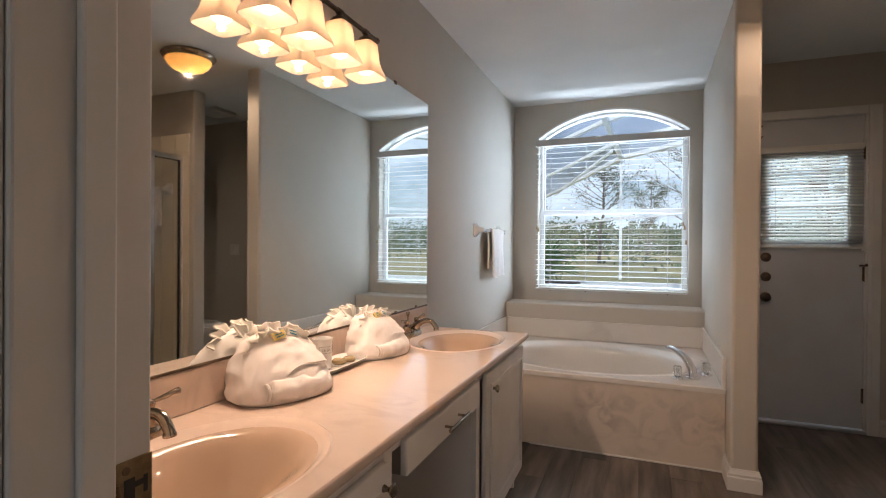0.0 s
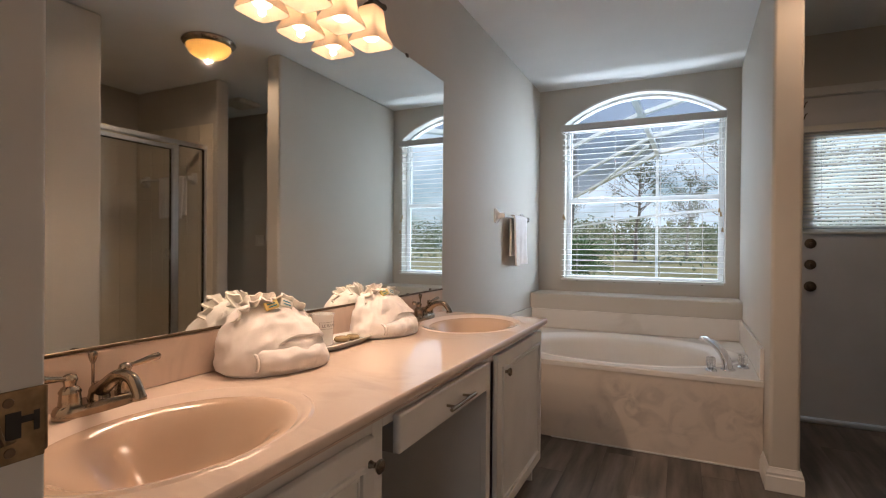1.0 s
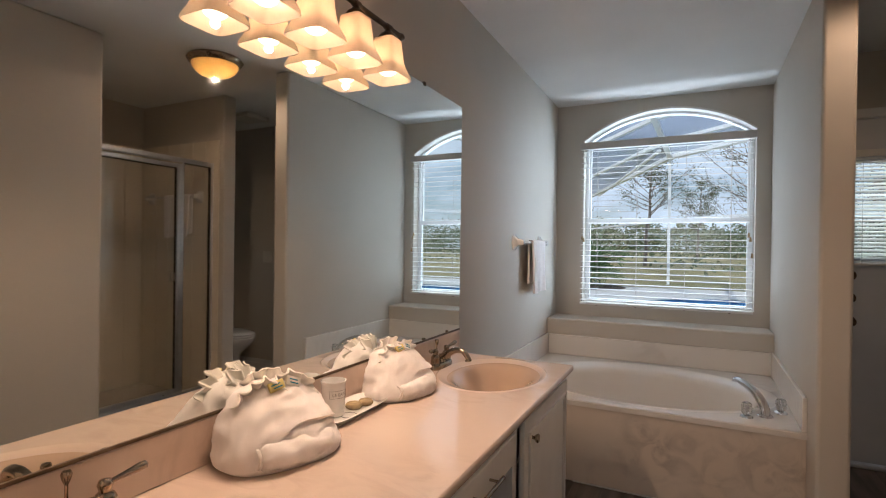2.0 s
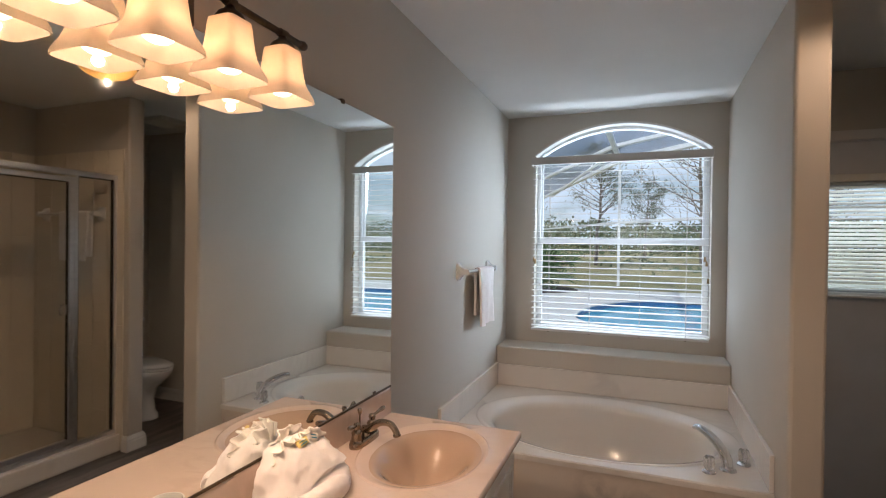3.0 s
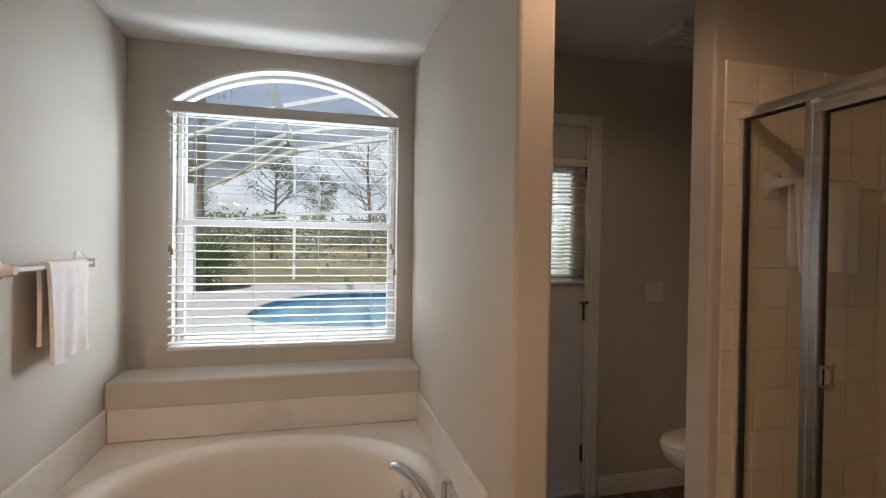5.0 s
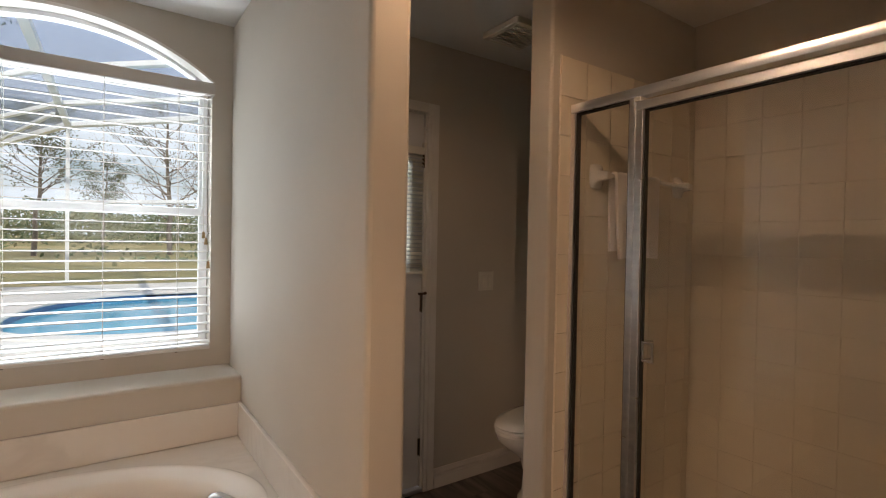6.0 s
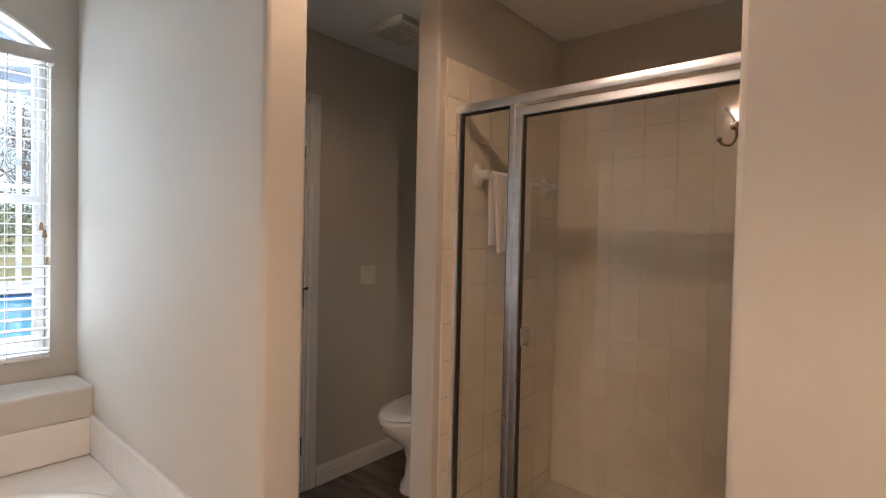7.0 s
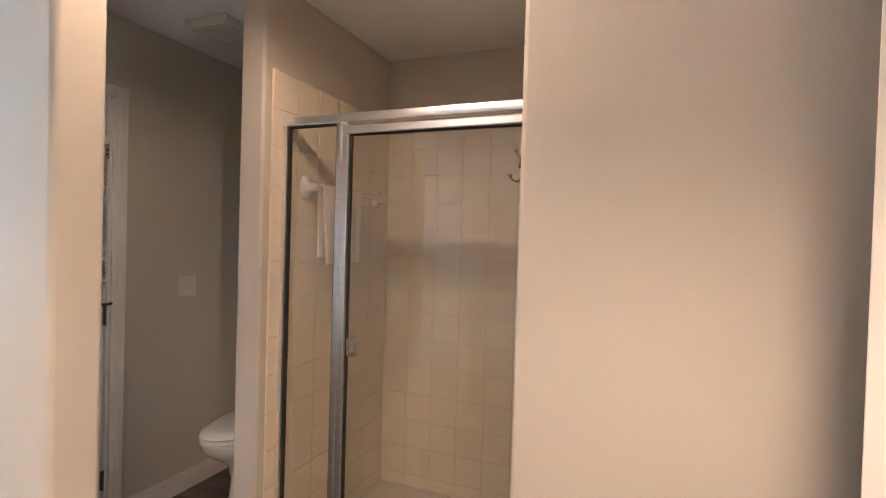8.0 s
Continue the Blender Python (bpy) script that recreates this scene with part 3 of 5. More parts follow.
def bathtub():
    t = thing("bathtub", (TX, TY, 0), "white drop-in oval soaking tub in a cultured marble deck", "bathtub")
    bm = bmesh.new()
    x0, x1, y0, y1 = 0.004, 1.488, 3.566, 4.70
    loops = [rect_loop(TX, TY, TZ - 0.03, x0, x1, y0, y1, 96), rect_loop(TX, TY, TZ - 0.006, x0, x1, y0, y1, 96),
             rect_loop(TX, TY, TZ, x0 + 0.001, x1 - 0.001, y0 + 0.006, y1, 96), ellipse(TX, TY, TZ, 0.703, 0.513, 96), ellipse(TX, TY, TZ + 0.004, 0.695, 0.507, 96)]
    rings(bm, loops, cap=False)
    part("deck", bm, TUBM, t, "cultured marble deck with faint veins", 30)
    bm = bmesh.new()
    prof = [(1.0, 0.004, 0), (0.985, 0.006, 0), (0.955, 0.0, 0), (0.90, -0.016, 0), (0.865, -0.032, 0), (0.845, -0.060, 0), (0.815, -0.14, 0), (0.775, -0.24, 0), (0.72, -0.33, 0), (0.62, -0.375, 0), (0.4, -0.385, 0), (0.05, -0.388, 0)]
    rings(bm, [ellipse(TX, TY, TZ + dz, 0.695 * k, 0.507 * (k if k > 0.9 else k - 0.03), 96) for k, dz, _ in prof], cap=False)
    shell = part("basin", bm, TUBIN, t, "smooth white tub basin", 60)
    part("overflow_plate", lathe(bmesh.new(), [(0.0005, 0.010), (0.026, 0.010), (0.032, 0.006), (0.033, 0.0)], (TX + 0.553, TY, TZ - 0.115), 24, Matrix.Rotation(radians(-80), 4, "Y")), CHROME, shell)
    part("apron", boxed(0.004, 1.486, 3.575, 3.594, 0.004, TZ - 0.03), APRON, t, "mottled cultured marble front panel")
    part("apron_caulk", boxed(0.45, 1.474, 3.570, 3.577, 0.001, 0.010, bev=0.002), TRIM, t)
    return t


bathtub()


def splash():
    s = thing("tub_splash", (0.75, 4.8, TZ), "pale cultured marble backsplash round the tub", "backsplash", kind="structure")
    part("back_panel", boxed(0.022, 1.490, 4.700, 4.7195, TZ + 0.001, 0.600, bev=0.003), TUBM, s)
    part("side_panel", boxed(0.0005, 0.020, 3.574, 4.718, TZ + 0.001, 0.604, bev=0.003), TUBM, s)
    part("side_panel", out_of_true(boxed(1.493, 1.5115, 3.578, 4.718, TZ + 0.001, 0.604, bev=0.003)), TUBM, s)
    return s


splash()


# ---- vanity: cabinets, counter, mirror ----
CZ = 0.763
VY0, VY1, VF = 0.966, 3.006, 0.558
SINKS = (1.305, 2.700)


def countertop():
    c = thing("vanity_countertop", (0.28, 2.13, CZ), "glossy bone cultured marble countertop with two integral oval sinks", "countertop")
    bm = bmesh.new()
    mid = 2.000
    for cy, y0, y1 in ((SINKS[0], VY0, mid), (SINKS[1], mid, VY1)):
        loops = [rect_loop(0.30, cy, CZ, 0.001, VF - 0.006, y0, y1, 96), ellipse(0.30, cy, CZ, 0.212, 0.274, 96), ellipse(0.30, cy, CZ + 0.0035, 0.206, 0.268, 96),
                 ellipse(0.30, cy, CZ + 0.0025, 0.198, 0.260, 96), ellipse(0.305, cy, CZ - 0.003, 0.186, 0.246, 96), ellipse(0.308, cy, CZ - 0.008, 0.176, 0.232, 96)]
        rings(bm, loops, cap=False)
    bmesh.ops.remove_doubles(bm, verts=bm.verts, dist=1e-5)
    part("top", bm, COUNTER, c, smooth=35)
    # rolled front edge with a drip groove
    prof = [(VF - 0.006, CZ), (VF - 0.002, CZ - 0.002), (VF, CZ - 0.007), (VF, CZ - 0.020), (VF - 0.003, CZ - 0.024), (VF - 0.012, CZ - 0.026), (VF - 0.012, CZ - 0.034), (VF - 0.045, CZ - 0.034)]
    bm = bmesh.new()
    rings(bm, [[Vector((x, y, z)) for x, z in prof] for y in (VY0, VY1 + 0.001)], cap=False, closed=False)
    end = [bm.verts.new((x, VY1 + 0.001, z)) for x, z in prof] + [bm.verts.new((0.002, VY1 + 0.001, CZ - 0.034)), bm.verts.new((0.002, VY1 + 0.001, CZ))]
    bm.faces.new(end)
    part("front_edge", bm, COUNTER, c, smooth=50)
    for cy in SINKS:
        bm = bmesh.new()
        prof = [(k, -0.008 - 0.149 * (0.5 + 0.5 * math.cos(math.pi * k ** 1.25))) for k in (1.0, 0.99, 0.975, 0.95, 0.92, 0.88, 0.82, 0.75, 0.66, 0.55, 0.42, 0.28, 0.14)]
        rings(bm, [ellipse(0.308 - (1 - k) * 0.02, cy, CZ + dz, 0.176 * k, 0.232 * k, 96) for k, dz in prof], cap=False)
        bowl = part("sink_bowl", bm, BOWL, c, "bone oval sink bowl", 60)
        part("drain", lathe(bmesh.new(), [(0.026, 0.0), (0.025, 0.003), (0.020, 0.004), (0.018, 0.001), (0.0005, 0.002)], (0.291, cy, CZ - 0.1568), 24), NICKEL, bowl)
    part("backsplash", boxed(0.0006, 0.022, VY0, VY1 - 0.006, CZ + 0.0005, 0.872, bev=0.004), COUNTER, c)
    return c


countertop()


def raised_door(u0, u1, z0, z1, x, parent, name="door"):
    """Cabinet front with a routed inner frame, facing +x."""
    bm = boxed(x, x + 0.019, u0, u1, z0, z1, bev=0.0035)
    d = part(name, bm, CABINET, parent)
    for inset, t, hgt in ((0.046, 0.011, 0.0085), (0.062, 0.006, 0.0045)):
        bm = bmesh.new()
        a0, a1, b0, b1 = u0 + inset, u1 - inset, z0 + inset, z1 - inset
        for q in ((a0, a1, b0, b0 + t), (a0, a1, b1 - t, b1), (a0, a0 + t, b0 + t, b1 - t), (a1 - t, a1, b0 + t, b1 - t)):
            box(bm, x + 0.0185, x + 0.019 + hgt, *q, bev=0.0012, seg=1)
        part("moulding", bm, CABINET, d)
    return d


def knob(at, parent):
    m = Matrix.Rotation(radians(90), 4, "Y")
    k = part("knob", lathe(bmesh.new(), [(0.009, 0), (0.008, 0.003), (0.006, 0.008), (0.006, 0.014), (0.013, 0.020), (0.0155, 0.025), (0.013, 0.029), (0.0005, 0.031)], at, 20, m), NICKEL, parent, "brushed nickel knob")
    return k


CF = 0.514


def cabinet(name, y0, y1, door, knob_y, label):
    c = thing(name, ((CF) / 2, (y0 + y1) / 2, 0), label, "cabinet", "vanity cabinets")
    part("side_panel", boxed(0.003, CF - 0.02, y0, y0 + 0.016, 0.001, CZ - 0.036), CABINET, c)
    part("side_panel", boxed(0.003, CF - 0.02, y1 - 0.016, y1, 0.001, CZ - 0.036), CABINET, c)
    part("bottom_panel", boxed(0.003, CF - 0.02, y0 + 0.016, y1 - 0.016, 0.09, 0.106), CABINET, c)
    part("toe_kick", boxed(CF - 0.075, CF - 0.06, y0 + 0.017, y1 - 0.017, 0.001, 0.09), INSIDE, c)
    for q in ((y0, y0 + 0.04, 0.09, CZ - 0.036), (y1 - 0.04, y1, 0.09, CZ - 0.036), (y0 + 0.04, y1 - 0.04, CZ - 0.075, CZ - 0.036), (y0 + 0.04, y1 - 0.04, 0.09, 0.125)):
        part("face_frame", boxed(CF - 0.02, CF, *q, bev=0.0015), CABINET, c)
    d = raised_door(*door, CF + 0.002, c)
    knob((CF + 0.021, knob_y[0], knob_y[1]), d)
    return c


cabinet("vanity_cabinet", VY0 + 0.004, 1.652, (1.010, 1.592, 0.115, 0.692), (1.572, 0.640), "white painted vanity cabinet with one framed door")
cabinet("vanity_cabinet", 2.318, 3.000, (2.375, 2.992, 0.110, 0.707), (2.440, 0.640), "white painted vanity cabinet beside the tub")


def knee_drawer():
    d = thing("vanity_drawer_unit", (CF / 2, 1.985, 0.6), "white drawer unit over the open knee space", "drawer", "vanity cabinets")
    part("apron_rail", boxed(CF - 0.02, CF, 1.653, 2.317, CZ - 0.075, CZ - 0.036, bev=0.001), CABINET, d)
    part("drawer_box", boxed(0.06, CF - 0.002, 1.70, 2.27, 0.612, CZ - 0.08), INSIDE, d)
    f = part("drawer_front", boxed(CF + 0.002, CF + 0.022, 1.690, 2.285, 0.614, 0.706, bev=0.006, seg=3), CABINET, d)
    h = part("bar_handle", tube(bmesh.new(), [(CF + 0.050, 1.918, 0.655), (CF + 0.050, 2.090, 0.655)], 0.0055, 14), NICKEL, f, "brushed nickel bar pull")
    for y in (1.948, 2.060):
        part("post", tube(bmesh.new(), [(CF + 0.022, y, 0.655), (CF + 0.050, y, 0.655)], 0.004, 10), NICKEL, h)
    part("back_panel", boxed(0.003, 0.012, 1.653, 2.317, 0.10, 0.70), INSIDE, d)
    return d


knee_drawer()


def wall_mirror():
    m = thing("wall_mirror", (0, 1.98, 0.87), "large frameless wall mirror above the vanity", "mirror")
    part("backing", boxed(0.0006, 0.0185, VY0 + 0.004, 2.996, 0.8735, 1.930), MIRRORGLASS, m, smooth=0)
    part("silvered_glass", boxed(0.0187, 0.0202, VY0 + 0.006, 2.9945, 0.8760, 1.9285), MIRROR, m, smooth=0)
    part("bottom_channel", boxed(0.0006, 0.0230, VY0 + 0.004, 2.996, 0.8723, 0.8800, bev=0.0008, seg=1), BRONZE, m, "dark tarnished metal channel")
    for y, z in ((2.62, 1.930), (1.40, 1.930), (1.20, 0.8815), (2.86, 0.8815)):
        part("clip", boxed(0.0006, 0.0235, y - 0.009, y + 0.009, z - 0.008, z + 0.008, bev=0.002), BRONZE, m)
    return m


wall_mirror()


# ---- vanity light ----
LX, LY = 0.104, (1.685, 1.860, 2.035, 2.210)


def vanity_light():
    v = thing("vanity_light", (0.0, 1.9475, 1.976), "bar vanity light with four lit square frosted glass shades", "wall lamp")
    part("backplate", boxed(0.0006, 0.022, 1.8775, 2.0175, 1.931, 2.041, bev=0.006, seg=3), BRONZE, v)
    part("arm", tube(bmesh.new(), [(0.02, 1.9475, 1.986), (LX, 1.9475, 1.981)], 0.009, 12), BRONZE, v)
    part("bar", tube(bmesh.new(), [(LX, 1.61, 1.981), (LX, 2.285, 1.981)], 0.0085, 14), BRONZE, v, "dark bronze crossbar")
    for y in (1.605, 2.290):
        part("finial", lathe(bmesh.new(), [(0.0005, -0.014), (0.010, -0.010), (0.013, 0.0), (0.010, 0.010), (0.0005, 0.014)], (LX, y, 1.981), 16, Matrix.Rotation(radians(90), 4, "X")), BRONZE, v)

    def squircle(half, z, cy, n=48, p=0.19):
        out = []
        for i in range(n):
            c, s = math.cos(2 * math.pi * i / n), math.sin(2 * math.pi * i / n)
            out.append(Vector((LX + half * math.copysign(abs(c) ** (2 * p), c), cy + half * math.copysign(abs(s) ** (2 * p), s), z)))
        return out

    for y in LY:
        part("collar", lathe(bmesh.new(), [(0.011, 0.012), (0.012, -0.012)], (LX, y, 1.981), 16, Matrix.Rotation(radians(90), 4, "X")), BRONZE, v)
        part("holder", lathe(bmesh.new(), [(0.008, 1.976), (0.014, 1.964), (0.026, 1.956), (0.034, 1.944), (0.034, 1.94)], (LX, y, 0), 20), BRONZE, v)
        bm = bmesh.new()
        prof = [(0.028, 1.943), (0.0355, 1.940), (0.0375, 1.930), (0.0400, 1.904), (0.0430, 1.878), (0.0460, 1.862), (0.0520, 1.846), (0.0595, 1.832), (0.0640, 1.822), (0.0655, 1.812)]
        rings(bm, [squircle(h, z, y) for h, z in prof] + [squircle(h - 0.003, z, y) for h, z in prof[::-1]], cap=False)
        part("shade", bm, SHADE, v, "frosted white glass shade", 60)
        part("bulb", lathe(bmesh.new(), [(0.012, 1.931), (0.014, 1.891), (0.022, 1.884), (0.0300, 1.869), (0.0330, 1.853), (0.0310, 1.842), (0.0265, 1.834), (0.0185, 1.828), (0.0090, 1.825), (0.0005, 1.8245)], (LX, y, 0), 20), BULB, v, "glowing warm bulb", 80)
    return v


vanity_light()


def dome_light():
    d = thing("ceiling_light", (1.76, 3.03, H), "flush ceiling dome light with amber alabaster glass", "ceiling lamp")
    part("canopy", lathe(bmesh.new(), [(0.10, 2.4395), (0.160, 2.4385), (0.168, 2.425), (0.160, 2.412), (0.148, 2.400), (0.138, 2.398)], (1.76, 3.03, 0), 40, cap=False), NICKEL, d, "brushed bronze canopy ring")
    bm = bmesh.new()
    prof = [(0.140, 2.402), (0.136, 2.385), (0.122, 2.362), (0.098, 2.342), (0.065, 2.328), (0.028, 2.321), (0.004, 2.320)]
    lathe(bm, prof + [(r * 0.96, z + 0.003) for r, z in prof[::-1]], (1.76, 3.03, 0), 40, cap=False)
    part("glass_bowl", bm, ALABASTER, d, "lit amber glass bowl", 60)
    part("finial", lathe(bmesh.new(), [(0.009, 2.321), (0.012, 2.315), (0.010, 2.309), (0.0005, 2.3065)], (1.76, 3.03, 0), 16), BRONZE, d)
    for dx in (-0.055, 0.055):
        part("bulb", lathe(bmesh.new(), [(0.0005, 2.408), (0.018, 2.402), (0.026, 2.385), (0.018, 2.366), (0.0005, 2.360)], (1.76 + dx, 3.03, 0), 16), DOMEBULB, d, "", 80)
    return d


dome_light()


# ---- shower ----
SX = 2.462


def shower_screen():
    s = thing("shower_enclosure", (SX, 3.1, 0.12), "framed glass shower enclosure with polished aluminium frame and closed door", "shower screen")
    part("header", boxed(SX - 0.022, SX + 0.022, 2.512, 3.584, 1.868, 1.902, bev=0.004), ALU, s)
    part("side_jamb", boxed(SX - 0.018, SX + 0.018, 3.562, 3.584, 0.135, 1.868, bev=0.003), ALU, s)
    part("side_jamb", boxed(SX - 0.018, SX + 0.018, 2.512, 2.540, 0.135, 1.868, bev=0.003), ALU, s)
    part("sill", boxed(SX - 0.020, SX + 0.020, 2.512, 3.584, 0.121, 0.150, bev=0.003), ALU, s)
    part("post", boxed(SX - 0.020, SX + 0.016, 3.300, 3.326, 0.150, 1.868, bev=0.003), ALU, s)
    fix = part("fixed_pane", boxed(SX - 0.003, SX + 0.003, 3.324, 3.564, 0.150, 1.868), SHOWERGLASS, s, "clear fixed glass pane", 0)
    for q in ((3.326, 3.333, 0.15, 1.868), (3.556, 3.562, 0.15, 1.868), (3.333, 3.556, 1.861, 1.868)):
        part("gasket", boxed(SX - 0.010, SX + 0.010, *q), DARKGAP, fix)
    d = part("door", boxed(SX - 0.003, SX + 0.003, 2.552, 3.282, 0.170, 1.830), SHOWERGLASS, s, "clear glass shower door", 0)
    part("top_rail", boxed(SX - 0.020, SX + 0.012, 2.542, 3.300, 1.824, 1.853, bev=0.003), ALU, d)
    part("bottom_rail", boxed(SX - 0.018, SX + 0.012, 2.542, 3.300, 0.155, 0.185, bev=0.003), ALU, d)
    part("stile", boxed(SX - 0.020, SX + 0.012, 3.272, 3.300, 0.185, 1.824, bev=0.003), ALU, d)
    part("stile", boxed(SX - 0.018, SX + 0.012, 2.542, 2.560, 0.185, 1.824, bev=0.003), ALU, d)
    for q in ((2.560, 2.566, 0.185, 1.824), (3.266, 3.272, 0.185, 1.824), (2.566, 3.266, 1.818, 1.824)):
        part("gasket", boxed(SX - 0.008, SX + 0.008, *q), DARKGAP, d)
    pull = part("pull", boxed(SX - 0.062, SX - 0.055, 3.190, 3.197, 0.986, 1.052, bev=0.0015), CHROME, d, "chrome loop pull")
    part("pull_bar", boxed(SX - 0.062, SX - 0.055, 3.224, 3.231, 0.986, 1.052, bev=0.0015), CHROME, pull)
    for z in (0.986, 1.045):
        part("pull_bar", boxed(SX - 0.0615, SX - 0.0555, 3.197, 3.224, z, z + 0.007, bev=0.001), CHROME, pull)
        part("pull_arm", boxed(SX - 0.056, SX - 0.004, 3.224, 3.231, z, z + 0.007, bev=0.001), CHROME, pull)
    part("top_bracket", boxed(SX - 0.024, SX + 0.020, 3.280, 3.306, 1.853, 1.868, bev=0.002), PLASTIC, s)
    return s


shower_screen()
structure("shower_curb", boxed(2.404, 2.522, 2.508, 3.588, 0.0, 0.120, bev=0.010, seg=3), TUBM, "cast marble shower curb", 40)
structure("shower_pan", boxed(2.522, 3.348, 2.508, 3.588, 0.0, 0.035, bev=0.005), TUBIN, "white cast shower pan", 40)


def hook():
    h = thing("robe_hook", (2.19, 2.505, 1.645), "brushed nickel double robe hook on the wall end", "hook")
    at = Vector((2.19, 2.505, 1.645))
    part("rosette", lathe(bmesh.new(), [(0.022, 0), (0.022, 0.005), (0.016, 0.010), (0.009, 0.014)], at, 20, Matrix.Rotation(radians(-90), 4, "X")), NICKEL, h)
    part("stem", lathe(bmesh.new(), [(0.008, 0.010), (0.006, 0.020), (0.009, 0.027), (0.011, 0.034), (0.009, 0.042), (0.0005, 0.045)], at, 18, Matrix.Rotation(radians(-90), 4, "X")), NICKEL, h)
    up = curve_pts([at + Vector((0, 0.033, 0.005)), at + Vector((0, 0.040, 0.020)), at + Vector((0, 0.048, 0.033)), at + Vector((0, 0.051, 0.041))], 6)
    lo = curve_pts([at + Vector((0, 0.033, -0.005)), at + Vector((0, 0.030, -0.026)), at + Vector((0, 0.041, -0.044)), at + Vector((0, 0.059, -0.041)), at + Vector((0, 0.066, -0.029))], 6)
    for pts in (up, lo):
        p = part("prong", tube(bmesh.new(), pts, 0.0034, 10), NICKEL, h)
        bm = bmesh.new()
        bmesh.ops.create_uvsphere(bm, u_segments=14, v_segments=10, radius=0.0062, matrix=Matrix.Translation(pts[-1]))
        part("ball_tip", bm, NICKEL, p, "", 80)
    return h


hook()


def flare_post(bm, at, way, length=0.055, wall=0.040, neck=0.018):
    """Ceramic bar holder: square foot on the wall, waisted, with a rounded head."""
    way = Vector(way)
    side = Vector((0, 0, 1)).cross(way).normalized()
    loops = []
    for d, w, hgt in ((0, wall, wall * 1.25), (0.006, wall, wall * 1.25), (0.016, wall * 0.66, wall * 0.85), (0.032, neck, neck * 1.1), (length, neck, neck * 1.05), (length + 0.012, neck * 0.75, neck * 0.8)):
        n = 20
        loop = []
        for i in range(n):
            c, s = math.cos(2 * math.pi * i / n), math.sin(2 * math.pi * i / n)
            e = 0.5
            loop.append(Vector(at) + way * d + side * (w * math.copysign(abs(c) ** e, c)) + Vector((0, 0, hgt * math.copysign(abs(s) ** e, s))) - Vector((0, 0, 0)))
        loops.append(loop)
    rings(bm, loops)
    return bm


def hung_towel(name, p0, p1, out, drop_front, drop_back, label, seed, r=0.018):
    """A towel folded over a bar from p0 to p1; out: the way it faces, off the wall."""
    p0, p1, out = Vector(p0), Vector(p1), Vector(out)
    along = p1 - p0
    rows = []
    arc = 9
    path = [(-r, -drop_back * (1 - k / 14)) for k in range(15)] + [(-r * math.cos(math.pi * k / arc), r * math.sin(math.pi * k / arc)) for k in range(1, arc)] + [(r, -drop_front * (k / 18)) for k in range(19)]
    nu = 28
    for iu in range(nu + 1):
        u = iu / nu
        row = []
        for o, z in path:
            hang = max(-z, 0)
            w = 0.011 * math.sin(u * 9.0 + seed) * hang / 0.3 + 0.006 * math.sin(u * 21 + seed * 2 + hang * 6) * hang / 0.3
            pull = (0.5 - u) * 0.06 * hang
            row.append(p0 + along * u + along * pull + out * (o * (1 + hang * 1.2) + w + (0.004 if o > 0 else -0.002)) + Vector((0, 0, z - 0.012 * hang * math.sin(u * 5 + seed))))
        rows.append(row)
    bm = bmesh.new()
    rings(bm, rows, cap=False, closed=False)
    bmesh.ops.recalc_face_normals(bm, faces=bm.faces)
    bmesh.ops.solidify(bm, geom=list(bm.faces), thickness=0.013)
    return tagged(part(name, bm, CLOTH, None, "", 70), label, "towel")


def towel_bar(p0, p1, way, label):
    b = thing("towel_bar", p0, label, "towel bar", "towel bars")
    way = Vector(way)
    for p in (p0, p1):
        part("holder", flare_post(bmesh.new(), p, way), CERAMIC, b, "", 50)
    q0, q1 = Vector(p0) + way * 0.052, Vector(p1) + way * 0.052
    part("bar", tube(bmesh.new(), [q0, q1], 0.0095, 14), CERAMIC, b)
    return q0, q1


q0, q1 = towel_bar((0.0005, 3.866, 1.300), (0.0005, 4.452, 1.300), (1, 0, 0), "white ceramic towel bar on the wall above the tub")
hung_towel("hand_towel", q0 + (q1 - q0) * 0.33 + Vector((0, 0, 0.001)), q0 + (q1 - q0) * 0.84 + Vector((0, 0, 0.001)), (1, 0, 0), 0.335, 0.27, "white cotton hand towel hung over the bar", 1.0)
q0, q1 = towel_bar((2.60, 3.584, 1.640), (3.20, 3.584, 1.640), (0, -1, 0), "white ceramic towel bar on the shower tile")
hung_towel("bath_towel", q0 + (q1 - q0) * 0.07 + Vector((0, 0, 0.001)), q0 + (q1 - q0) * 0.56 + Vector((0, 0, 0.001)), (0, -1, 0), 0.33, 0.30, "white towel hung inside the shower", 2.2)


